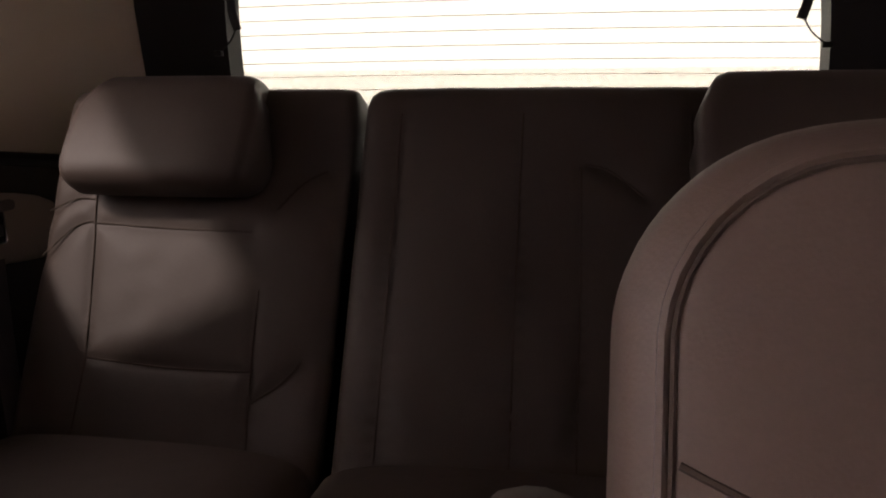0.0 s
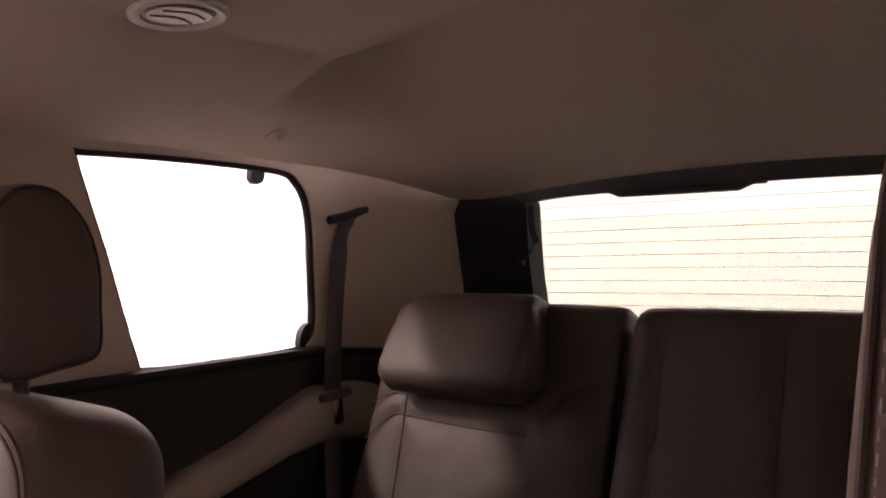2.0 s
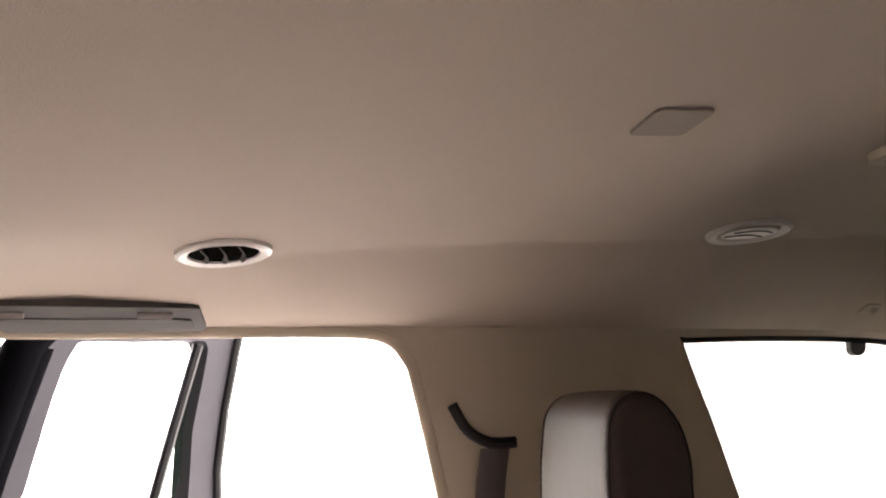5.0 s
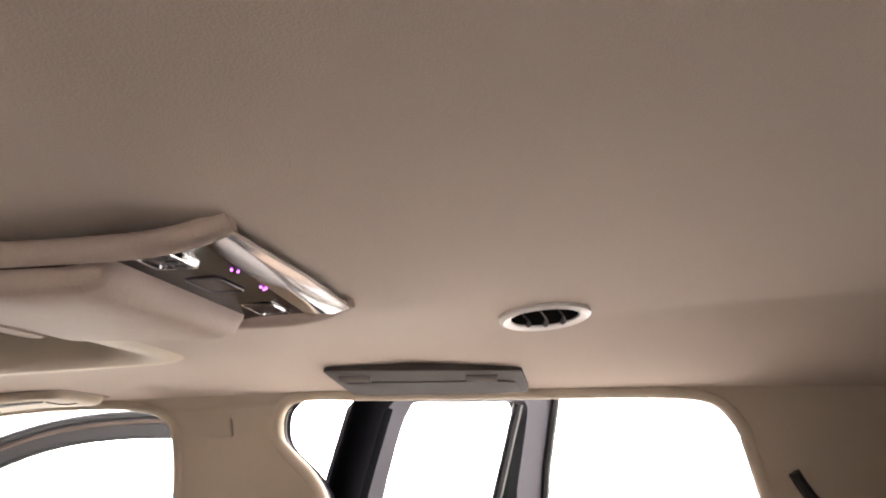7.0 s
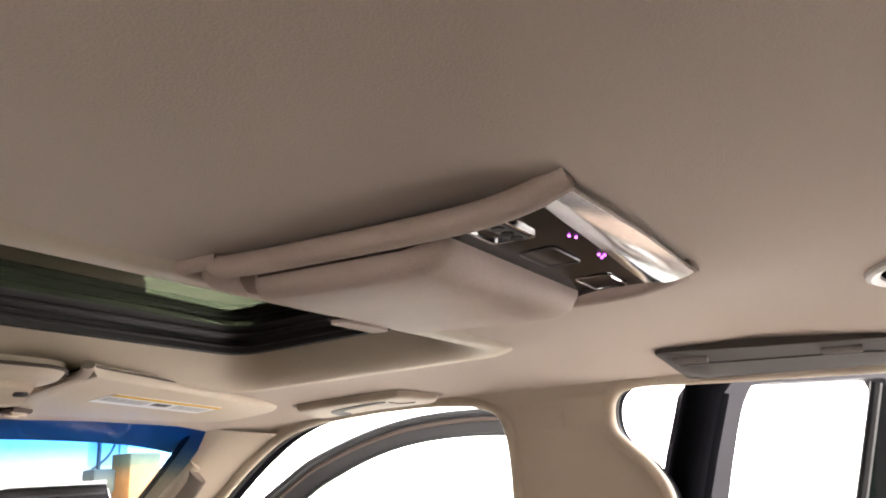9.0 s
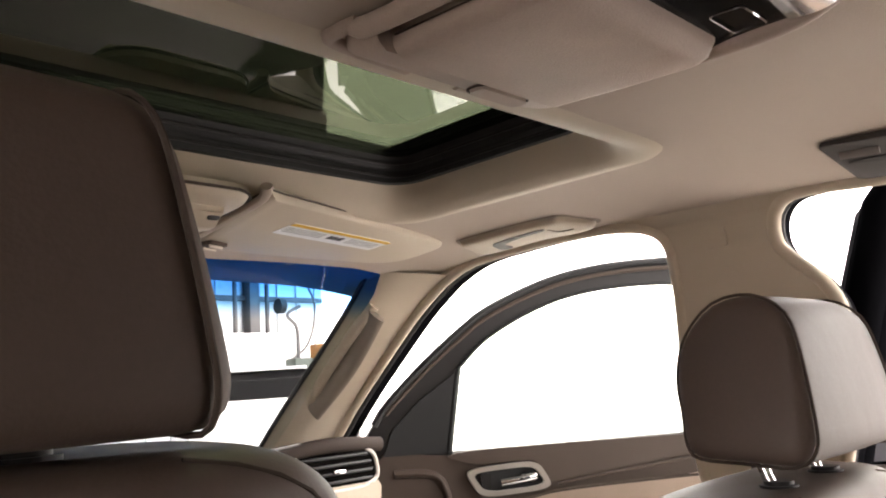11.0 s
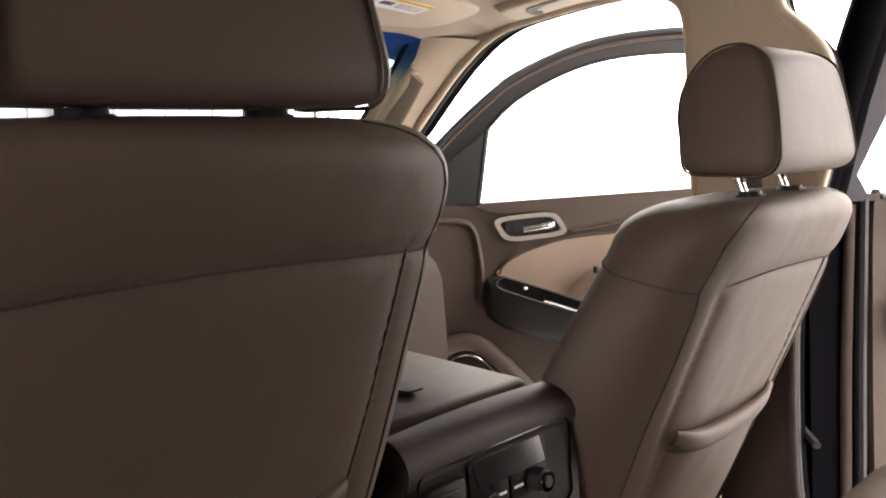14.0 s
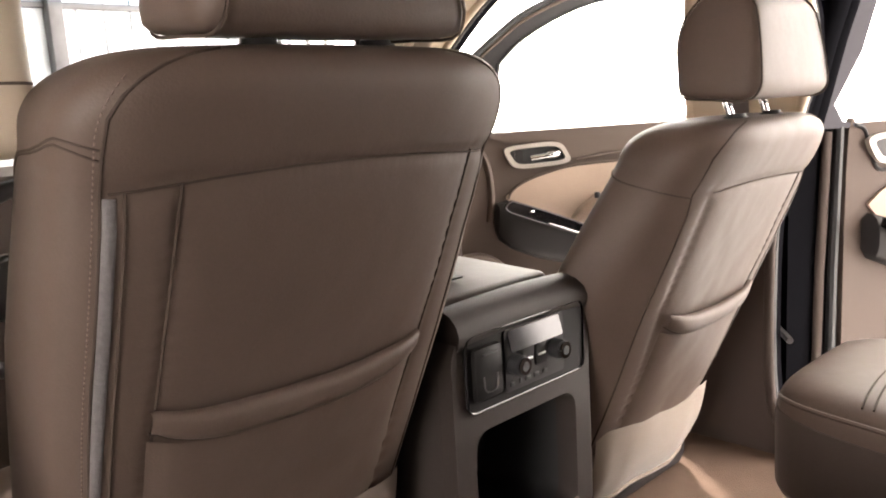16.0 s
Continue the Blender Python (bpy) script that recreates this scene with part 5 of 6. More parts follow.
part("rim", tube([V(0.42 + 0.185 * math.cos(q), -0.78 + 0.07 * math.sin(q), 1.10 + 0.17 * math.sin(q)) for q in np.linspace(0, 2 * math.pi, 40, endpoint=False)], 0.015, True, 10), DARK, wheel)
part("hub", block((0.16, 0.05, 0.12), (0.42, -0.80, 1.09), 0.03), DARK, wheel)
for s in (-1, 1):
    part("spoke", tube([V(0.42 + s * 0.06, -0.80, 1.09), V(0.42 + s * 0.175, -0.785, 1.09)], 0.013, n=8), DARK, wheel)


# ---- the two open passenger-side doors ----
def door_plane(hinge, degrees, slope=0.0):
    a = radians(degrees)
    e, n = V(-math.sin(a), math.cos(a), 0), V(math.cos(a), math.sin(a), 0)
    return lambda s, z, d=0.0: V(hinge[0], hinge[1], 0) + e * s + V(0, 0, z) + n * (d - slope * max(0.0, 1.72 - max(z, 1.25))), n


def door_panel(D, n, door, pts, depth, mat, name, label="", lift=0.0, holes=()):
    return part(name, slab(pts, lambda s, z: D(s, z, lift), n * depth, holes), mat, door, label)


def passenger_door():
    D, n = door_plane((-0.86, -1.15), 55)
    door = thing("car_door", D(0.5, 0.45, -0.05), "open front passenger door with brown and cream trim", "car door", "open doors")
    shell = door_panel(D, n, door, [(-0.03, 0.50), (0.02, 0.42), (1.0, 0.42), (1.04, 0.6), (1.05, 1.25), (-0.03, 1.25)], 0.075, JAMB, "shell", "black painted door shell", -0.135)
    arc = fan([(0.010, 1.340), (0.042, 1.385), (0.107, 1.449), (0.171, 1.506), (0.252, 1.570), (0.333, 1.624), (0.495, 1.689), (0.659, 1.722), (0.866, 1.733), (0.98, 1.72)], 4, False)
    inner = fan([(0.238, 1.472), (0.328, 1.551), (0.491, 1.628), (0.655, 1.663), (0.862, 1.670), (0.945, 1.650)], 4, False)
    frame_ = door_panel(D, n, door, arc + [(1.035, 1.25), (0.0, 1.25), (-0.02, 1.30)], 0.05, DARK, "window_frame", "dark window frame", -0.055, [[(0.200, 1.262)] + inner + [(0.965, 1.262)]])
    part("frame_bead", tube([D(s, z, 0.0) for s, z in arc], 0.010, n=8), BLACK, frame_)
    part("frame_lip", tube([D(s, z - 0.020, 0.0) for s, z in arc[4:]], 0.006, n=6), BROWN, frame_)
    part("glass_run", tube([D(s, z, -0.004) for s, z in inner], 0.006, n=6), BLACK, frame_)
    part("divider", tube([D(0.200, 1.26, -0.01), D(0.238, 1.472, -0.01)], 0.009, n=8), BLACK, frame_)
    part("sail_panel", slab([(0.03, 1.262), (0.192, 1.262), (0.226, 1.458), (0.13, 1.395), (0.055, 1.325)], lambda s, z: D(s, z, -0.004), n * 0.006), BLACK, frame_, "black mirror corner panel")
    pane = door_panel(D, n, door, [(0.200, 1.25)] + inner + [(0.965, 1.25)], 0.004, GLASS, "pane", "clear raised door glass", -0.03)
    pane.visible_shadow = False
    trim = door_panel(D, n, door, fan([(0.012, 1.246), (0.19, 1.254), (0.50, 1.256), (0.90, 1.252), (0.985, 1.235), (1.0, 1.1), (0.995, 0.7), (0.98, 0.50), (0.9, 0.47), (0.1, 0.47), (0.02, 0.52), (0.01, 0.9)], 5), 0.055, BROWN, "trim_panel", "brown moulded door trim", -0.055)
    pad = fan([(0.205, 1.258), (0.5, 1.262), (0.90, 1.258), (0.955, 1.245), (0.955, 1.222), (0.90, 1.212), (0.624, 1.186), (0.47, 1.168), (0.448, 1.185), (0.425, 1.215), (0.39, 1.226), (0.26, 1.228)], 4)
    part("upper_pad", slab(pad, lambda s, z: D(s, z, 0.0), n * 0.012), BROWN, trim)
    part("pad_edge", tube([D(s, z, 0.012) for s, z in fan([(0.475, 1.160), (0.624, 1.176), (0.80, 1.192), (0.905, 1.206), (0.95, 1.222), (0.962, 1.25)], 6, False)], 0.004, n=6), LEATHER, trim)
    bez = [(0.348 + 0.098 * x - 0.020 * z, 1.184 + 0.037 * z + 0.005 * x) for x, z in oval(1, 1, 4.5, 48)]
    c = (0.348, 1.184)
    hole = [(c[0] + (s - c[0]) * 0.84, c[1] + (z - c[1]) * 0.68) for s, z in bez]
    part("handle_bezel", slab(bez, lambda s, z: D(s, z, 0.002), n * 0.016, [hole]), SATIN, trim, "pale silver handle surround")
    part("handle_cup", slab(hole, lambda s, z: D(s, z, 0.003), n * 0.003), BLACK, trim)
    part("handle", tube([D(0.325, 1.176, 0.018), D(0.36, 1.180, 0.024), D(0.395, 1.184, 0.026), D(0.418, 1.186, 0.018)], 0.008, n=10, flat=0.6, up=n), CHROME, trim, "chrome door handle")
    part("handle_plate", slab(rounded(0.034, 0.026, 0.004, 2, 0.398, 1.184), lambda s, z: D(s, z, 0.010), n * 0.004), CHROME, trim)
    part("switch", slab(rounded(0.026, 0.040, 0.005, 2, 0.287, 1.184), lambda s, z: D(s, z, 0.008), n * 0.006), DARK, trim)
    insert = fan([(0.248, 1.046), (0.262, 1.072), (0.300, 1.096), (0.36, 1.117), (0.46, 1.138), (0.60, 1.144), (0.75, 1.146), (0.95, 1.148), (0.96, 1.0), (0.70, 0.96), (0.50, 0.95), (0.38, 0.985)], 5)
    part("insert", slab(insert, lambda s, z: D(s, z, 0.002), n * 0.008), leather("tan_leather", (0.34, 0.255, 0.20)), trim, "tan leather door insert")
    part("insert_edge", tube([D(s, z, 0.008) for s, z in fan([(0.248, 1.05), (0.262, 1.076), (0.300, 1.100), (0.36, 1.121), (0.46, 1.142), (0.60, 1.148), (0.75, 1.150), (0.95, 1.152)], 6, False)], 0.0045, n=6), BROWN, trim)
    rings = []
    for s, z, a, b in ((0.200, 0.985, 0.010, 0.030), (0.212, 0.980, 0.040, 0.060), (0.25, 0.968, 0.060, 0.078), (0.32, 0.940, 0.070, 0.082), (0.42, 0.905, 0.076, 0.074), (0.54, 0.872, 0.078, 0.066), (0.75, 0.85, 0.076, 0.062), (0.95, 0.85, 0.06, 0.06), (0.98, 0.85, 0.02, 0.04)):
        rings.append([D(s, z + w, x) for x, w in oval(a, b, 3.2, 26)])
    arm = part("armrest", loft(rings), DARK, trim, "dark brown moulded armrest")
    strip = fan([(0.222, 1.050), (0.240, 1.066), (0.262, 1.062), (0.40, 1.008), (0.49, 0.968), (0.520, 0.948), (0.505, 0.935), (0.40, 0.966), (0.30, 1.006), (0.235, 1.034)], 5)
    part("switch_strip", slab(strip, lambda s, z: D(s, z - 0.016, 0.052), n * 0.026), GLOSS, arm, "gloss black switch panel")
    part("chrome_line", tube([D(0.36, 0.974, 0.080), D(0.44, 0.942, 0.081), D(0.51, 0.914, 0.080)], 0.003, n=6), CHROME, arm)
    part("strip_edge", tube([D(s, z - 0.016, 0.078) for s, z in strip], 0.0022, True, 6), STEEL, arm)
    part("switch", block((0.012, 0.03, 0.008), D(0.30, 1.015, 0.07), 0.003), CHROME, arm)
    rings = []
    for s, z, a, b in ((0.44, 0.955, 0.010, 0.010), (0.48, 0.985, 0.030, 0.022), (0.54, 1.018, 0.044, 0.030), (0.62, 1.030, 0.048, 0.034), (0.75, 1.03, 0.048, 0.034), (0.95, 1.02, 0.04, 0.03)):
        rings.append([D(s, z + w, x + 0.02) for x, w in oval(a, b, 2.4, 18)])
    part("pull", loft(rings), bpy.data.materials["tan_leather"], arm, "tan padded pull")
    part("pull_slot", block((0.012, 0.016, 0.02), D(0.530, 1.046, 0.046), 0.004), BLACK, arm)
    arch = fan([(0.020, 0.60), (0.022, 0.78), (0.045, 0.835), (0.095, 0.862), (0.150, 0.862), (0.205, 0.825), (0.31, 0.705), (0.36, 0.62)], 6, False)
    part("speaker_arch", tube([D(s, z, 0.03) for s, z in arch], 0.026, n=12), BROWN, trim, "raised brown speaker surround")
    part("chrome_arch", tube([D(0.03 + (s - 0.03) * 0.86 + 0.018, z - 0.040, 0.036) for s, z in arch], 0.0045, n=8), CHROME, trim, "thin chrome arch")
    part("speaker_grille", slab([(s, z - 0.03) for s, z in arch] + [(0.30, 0.56), (0.06, 0.56)], lambda s, z: D(s, z, 0.004), n * 0.010), DARK, trim)
    part("ridge", tube([D(s, z, -0.004) for s, z in fan([(0.055, 1.218), (0.13, 1.214), (0.172, 1.195), (0.19, 1.14), (0.195, 1.05), (0.185, 0.98)], 6, False)], 0.016, n=10, flat=0.7), BROWN, trim)
    part("lock_knob", rod(0.005, 0.03, D(0.865, 1.272, -0.01), n=10, r2=0.004), BROWN, trim)
    return door


passenger_door()


def rear_door():
    D, n = door_plane((-0.86, -0.02), 58, 0.30)
    door = thing("car_door", D(0.5, 0.45, -0.05), "open rear passenger door with brown and cream trim", "car door", "open doors")
    door_panel(D, n, door, [(0.10, 0.50), (0.14, 0.42), (0.60, 0.42), (0.78, 0.62), (0.88, 0.85), (0.90, 1.25), (0.10, 1.25)], 0.122, JAMB, "shell", "black painted door shell", -0.14)
    part("hinge_edge", slab([(-0.03, 0.46), (0.12, 0.46), (0.13, 1.25), (0.0, 1.25)], lambda s, z: D(s, z, -0.14), n * 0.10), JAMB, door, "black door edge at the hinges")
    outer = [(0.098, 1.25), (0.112, 1.45), (0.128, 1.57), (0.146, 1.675), (0.172, 1.706), (0.30, 1.714), (0.50, 1.724), (0.74, 1.733), (0.765, 1.715), (0.775, 1.55), (0.80, 1.40), (0.86, 1.25)]
    hole = fan([(0.225, 1.262), (0.234, 1.42), (0.250, 1.60), (0.270, 1.672), (0.302, 1.690), (0.45, 1.695), (0.62, 1.702), (0.655, 1.695), (0.668, 1.66), (0.675, 1.50), (0.690, 1.262)], 3)
    bm = slab(outer, lambda s, z: D(s, z, -0.05), n * 0.05, [hole], [1.35, 1.45, 1.55, 1.65])
    fr = part("window_frame", bm, surface("grey_frame", (0.062, 0.060, 0.068), 0.55, vary=0.1, bump=0.05, spec=0.08), door, "grey inner window frame")
    part("pillar_seal", tube([D(s + 0.004, z, 0.010) for s, z in outer[:5]], 0.033, n=12), JAMB, fr, "black rubber pillar seal")
    part("pillar_cap", tube([D(s + 0.05, z, 0.004) for s, z in outer[:4]], 0.022, n=10, flat=0.5, up=n), JAMB, fr)
    part("rear_seal", tube([D(s, z, 0.004) for s, z in outer[7:]], 0.012, n=8), BLACK, fr)
    part("divider", tube([D(0.600, 1.25, -0.012), D(0.615, 1.45, -0.012), D(0.640, 1.695, -0.012)], 0.012, n=8), BLACK, fr)
    for a, b in ((0.250, 0.600), (0.618, 0.690)):
        g = door_panel(D, n, door, [(a, 1.25), (b, 1.25), (b + 0.03, 1.69), (a + 0.035, 1.69)], 0.004, glass("greenish_glass", (0.72, 0.86, 0.76)) if a > 0.5 else GLASS, "pane", "", -0.03)
        g.visible_shadow = False
    trim = door_panel(D, n, door, fan([(0.245, 1.240), (0.27, 1.254), (0.34, 1.257), (0.60, 1.256), (0.84, 1.25), (0.865, 1.1), (0.84, 0.85), (0.74, 0.62), (0.58, 0.47), (0.28, 0.47), (0.245, 0.52), (0.238, 0.9)], 5), 0.018, BROWN, "trim_panel", "brown moulded door trim", -0.018)
    # strip in the shaded brown, to offset the light that falls on it
    part("edge_strip", tube([D(s, z, -0.012) for s, z in ((0.176, 0.50), (0.182, 0.90), (0.196, 1.24))], 0.013, n=10, flat=0.6, up=n), BROWN_SHADE, door, "narrow brown edge strip")
    part("edge_seal", tube([D(s, z, -0.010) for s, z in ((0.212, 0.50), (0.216, 0.90), (0.226, 1.25))], 0.012, n=8), BLACK, door, "black door edge seal")
    bez = [(0.400 + 0.104 * x - 0.020 * z, 1.195 + 0.037 * z + 0.005 * x) for x, z in oval(1, 1, 4.5, 48)]
    c = (0.40, 1.195)
    hole = [(c[0] + (s - c[0]) * 0.84, c[1] + (z - c[1]) * 0.68) for s, z in bez]
    part("handle_bezel", slab(bez, lambda s, z: D(s, z, 0.002), n * 0.016, [hole]), SATIN, trim, "pale silver handle surround")
    part("handle_cup", slab(hole, lambda s, z: D(s, z, 0.003), n * 0.003), BLACK, trim)
    part("handle", tube([D(0.375, 1.187, 0.018), D(0.41, 1.191, 0.024), D(0.45, 1.195, 0.024), D(0.468, 1.197, 0.016)], 0.008, n=10, flat=0.6, up=n), CHROME, trim, "chrome door handle")
    part("upper_line", tube([D(s, z, 0.002) for s, z in fan([(0.26, 1.252), (0.285, 1.24), (0.30, 1.20), (0.32, 1.150), (0.36, 1.142), (0.50, 1.158), (0.84, 1.19)], 5, False)], 0.005, n=6), DARK, trim)
    insert = fan([(0.302, 1.052), (0.315, 1.078), (0.35, 1.102), (0.42, 1.120), (0.60, 1.128), (0.84, 1.13), (0.84, 0.97), (0.60, 0.95), (0.40, 0.985)], 5)
    part("insert", slab(insert, lambda s, z: D(s, z, 0.002), n * 0.008), bpy.data.materials["tan_leather"], trim, "tan leather door insert")
    rings = []
    for s, z, a, b in ((0.285, 0.99, 0.012, 0.035), (0.30, 0.985, 0.045, 0.055), (0.36, 0.965, 0.060, 0.06), (0.48, 0.925, 0.068, 0.055), (0.70, 0.90, 0.07, 0.05), (0.80, 0.90, 0.03, 0.03)):
        rings.append([D(s, z + w, x) for x, w in oval(a, b, 2.8, 22)])
    arm = part("armrest", loft(rings), DARK, trim, "dark moulded armrest")
    part("switch_strip", slab(fan([(0.300, 1.040), (0.315, 1.046), (0.44, 1.0), (0.56, 0.975), (0.555, 0.96), (0.44, 0.978), (0.31, 1.018)], 5), lambda s, z: D(s, z - 0.012, 0.050), n * 0.022), GLOSS, arm)
    part("check_strap", tube([D(0.12, 0.80, -0.08), D(0.06, 0.80, -0.03), V(-0.85, -0.02, 0.80)], 0.008, n=6), STEEL, door, "steel door check strap")
    return door


rear_door()



def driver_door():
    """The closed driver's door: brown trim below the window line, clear glass over it."""
    door = thing("car_door", (0.85, -0.7, 0.5), "closed driver's door with brown trim and clear window", "car door")
    X = lambda z, y: side_x(z, y) + 0.045
    part("trim_panel", slab([(-1.36, 0.52), (-0.20, 0.52), (-0.17, 1.235), (-1.36, 1.235)], lambda y, z: (X(z, y), y, z), (0.05, 0, 0), (), [0.8, 1.0, 1.2]), BROWN, door)
    part("sill_pad", tube([V(X(1.235, 0) + 0.01, y, 1.235) for y in np.linspace(-1.34, -0.19, 9)], 0.022, n=10), BROWN, door)
    part("insert", slab(rounded(0.62, 0.13, 0.05, 5, -0.62, 1.07), lambda y, z: (X(z, y) - 0.006, y, z), (0.008, 0, 0)), bpy.data.materials["tan_leather"], door)
    part("armrest", tube(smooth_line([V(0.80, -0.98, 0.98), V(0.765, -0.85, 0.95), V(0.755, -0.6, 0.93), V(0.765, -0.38, 0.93), V(0.81, -0.30, 0.93)], 5), 0.035, n=10), DARK, door)
    frame = [(y, z) for y, z in FRONT_OPENING]
    part("window_frame", tube([V(X(z, y) + 0.012, y, z) for y, z in frame], 0.016, True, 8), DARK, door)
    pane = part("pane", slab([(y, max(z, 1.20)) for y, z in FRONT_OPENING if z > 1.2], lambda y, z: (X(z, y) + 0.02, y, z), (0.004, 0, 0), (), [1.4, 1.55]), GLASS, door)
    pane.visible_shadow = False
    return door


driver_door()


# ---- centre console between the front seats ----
PANEL = surface("matt_black_panel", (0.010, 0.0095, 0.009), 0.55, grain=0.3, scale=800, vary=0.15, bump=0.1, spec=0.15)


# cocoa brown, made darker to hold the shade on the console
CONSOLE_SHADE = surface("cocoa_plastic_shaded", (0.023, 0.017, 0.014), 0.6, grain=0.4, scale=800, vary=0.12, bump=0.15, spec=0.35)


def centre_console():
    c = thing("centre_console", (0, -0.3, FLOOR), "brown centre console, shade put into its colour, with rear climate panel and open cubby", "console")
    Y = -0.052
    rings = []
    for y, top, w in ((-0.85, 0.92, 0.15), (-0.62, 0.98, 0.155), (-0.50, 1.02, 0.158), (-0.30, 1.045, 0.158), (-0.16, 1.055, 0.158), (-0.115, 1.050, 0.157), (-0.085, 1.035, 0.155)):
        rings.append([V(w, y, FLOOR), V(w, y, top - 0.05), V(w - 0.012, y, top - 0.015), V(w - 0.04, y, top), V(-w + 0.04, y, top), V(-w + 0.012, y, top - 0.015), V(-w, y, top - 0.05), V(-w, y, FLOOR)])
    body = part("body", loft(rings, cap=False), CONSOLE_SHADE, c, smooth=50)
    face = [p for p in rounded(0.31, 0.50, 0.05, 6, 0, 0.805)]
    part("rear_face", slab(face, lambda x, z: (x, Y - 0.045, z), (0, 0.040, 0), [rounded(0.232, 0.20, 0.03, 5, 0, 0.80)]), CONSOLE_SHADE, c, "brown rear face round the cubby")
    part("rear_brow", tube([V(x, Y - 0.030, 1.052 - 0.004 * (x / 0.13) ** 2) for x in np.linspace(-0.145, 0.145, 15)], 0.034, n=14), CONSOLE_SHADE, c)
    part("cubby", loft([[V(x, y, z) for x, z in rounded(0.234 - 0.1 * k, 0.202 - 0.08 * k, 0.03, 5, 0, 0.80)] for y, k in ((Y - 0.02, 0), (Y - 0.05, 0), (Y - 0.20, 0.3), (Y - 0.202, 1))], cap=False), BLACK, c, "open black cubby")
    part("cubby_back", slab(rounded(0.22, 0.19, 0.03, 5, 0, 0.80), lambda x, z: (x, Y - 0.203, z), (0, -0.003, 0)), BLACK, c)
    part("cubby_lip", tube([V(x, Y - 0.002, 0.702 + 0.015 * (x / 0.11) ** 2) for x in np.linspace(-0.11, 0.11, 11)], 0.003, n=6), STITCH, c)
    # the lid takes the darker leather to paint in the same shade
    lid = part("lid", block((0.275, 0.40, 0.045), (0.0, -0.315, 1.068), 0.016, pose(0, 0, 0, -2.5), segs=3), LEATHER_DARK, c, "brown leather console lid, darkened for shade")
    part("lid_latch", slab(rounded(0.03, 0.06, 0.006, 3, 0.02, -0.20), lambda u, v: (u, v, 1.0865 + 0.004), (0, 0, 0.003)), DARK, lid)
    part("lid_gap", tube([V(x, -0.112, 1.060) for x in np.linspace(-0.135, 0.135, 5)], 0.0045, n=6), BLACK, c)
    panel = part("climate_panel", slab(rounded(0.262, 0.108, 0.014, 4, 0, 0.988), lambda x, z: (x, Y - 0.006, z), (0, 0.006, 0)), PANEL, c, "black rear climate panel")
    P = Y
    part("panel_edge", tube([V(x, P + 0.001, z) for x, z in rounded(0.264, 0.110, 0.015, 4, 0, 0.988)], 0.0018, True, 6), GLOSS, panel)
    part("outlet_flap", block((0.058, 0.012, 0.078), (0.095, P + 0.005, 0.988), 0.008), PANEL, panel, "black power outlet flap")
    part("flap_line", tube(smooth_line([V(0.109, P + 0.0115, 0.985), V(0.107, P + 0.0115, 0.966), V(0.095, P + 0.0115, 0.961), V(0.083, P + 0.0115, 0.966), V(0.081, P + 0.0115, 0.985)], 4), 0.0013, n=5), STEEL, panel)
    part("flap_tab", block((0.03, 0.004, 0.003), (0.095, P + 0.0115, 1.016), 0.001), BLACK, panel)
    part("inner_plate", slab(rounded(0.135, 0.092, 0.006, 3, -0.012, 0.990), lambda x, z: (x, P, z), (0, 0.003, 0)), surface("satin_black", (0.016, 0.015, 0.015), 0.4, vary=0.1, bump=0.0, spec=0.25), panel)
    part("display", slab(rounded(0.118, 0.030, 0.003, 2, -0.010, 1.019), lambda x, z: (x, P + 0.005 - 0.28 * (z - 1.019), z), (0, 0.002, 0)), GLOSS, panel, "glossy dark display")
    for x in (0.038, -0.055):
        k = part("knob", rod(0.0145, 0.022, (x, P + 0.013, 0.984), "Y", 28, 0.002), BLACK, panel, "black knob with a chrome cap")
        part("knob_cap", rod(0.0125, 0.003, (x, P + 0.025, 0.984), "Y", 24), CHROME, k)
        part("knob_centre", rod(0.007, 0.003, (x, P + 0.0262, 0.984), "Y", 20), DARK, k)
    for x in (0.008, -0.022):
        b = part("button", block((0.026, 0.006, 0.034), (x, P + 0.004, 0.986), 0.002), PANEL, panel)
        part("button_mark", block((0.016, 0.001, 0.003), (x, P + 0.0075, 0.985), 0.0), PAPER, b)
    for x, w in ((0.042, 0.010), (0.024, 0.005), (0.007, 0.012), (-0.012, 0.012), (-0.032, 0.010)):
        part("socket", block((w, 0.002, 0.007), (x, P + 0.0035, 0.955), 0.0005), BLACK, panel)
        part("socket_rim", block((w * 0.6, 0.0015, 0.0015), (x, P + 0.0042, 0.957), 0.0), STEEL, panel)
    return c


centre_console()


# ---- the hall outside ----
ground = part("ground", slab([(-120, -120), (120, -120), (120, 120), (-120, 120)], lambda x, y: (x, y, -0.02), (0, 0, 0.02)), CONCRETE)
tagged(ground, "smooth grey concrete hall floor", "ground", kind="structure")
# unseen dark sheet, added to weaken light bounced up on the driver's side
hall_floor = part("floor_hall", slab([(-0.7, -15.0), (4.5, -15.0), (4.5, 11.0), (-0.7, 11.0)], lambda x, y: (x, y, 0.004), (0, 0, 0.004)), surface("dark_unseen_floor", (0.13, 0.125, 0.12), 0.45, grain=0.6, scale=60, vary=0.2, vscale=0.8, bump=0.2))
tagged(hall_floor, "unseen dark floor sheet added to cut bounced light", "floor", kind="structure")
hall = tagged(new("wall_hall"), "grey-white sheet-metal hall wall with dark steel framing", "hall wall", kind="structure")
part("backing", block((31.2, 0.2, 9), (4.4, -15.2, 4.5)), SHEET, hall)
for i in range(60):
    part("rib", block((0.06, 0.05, 9), (-11.0 + 0.52 * i, -15.08, 4.5), 0.012), SHEET, hall)
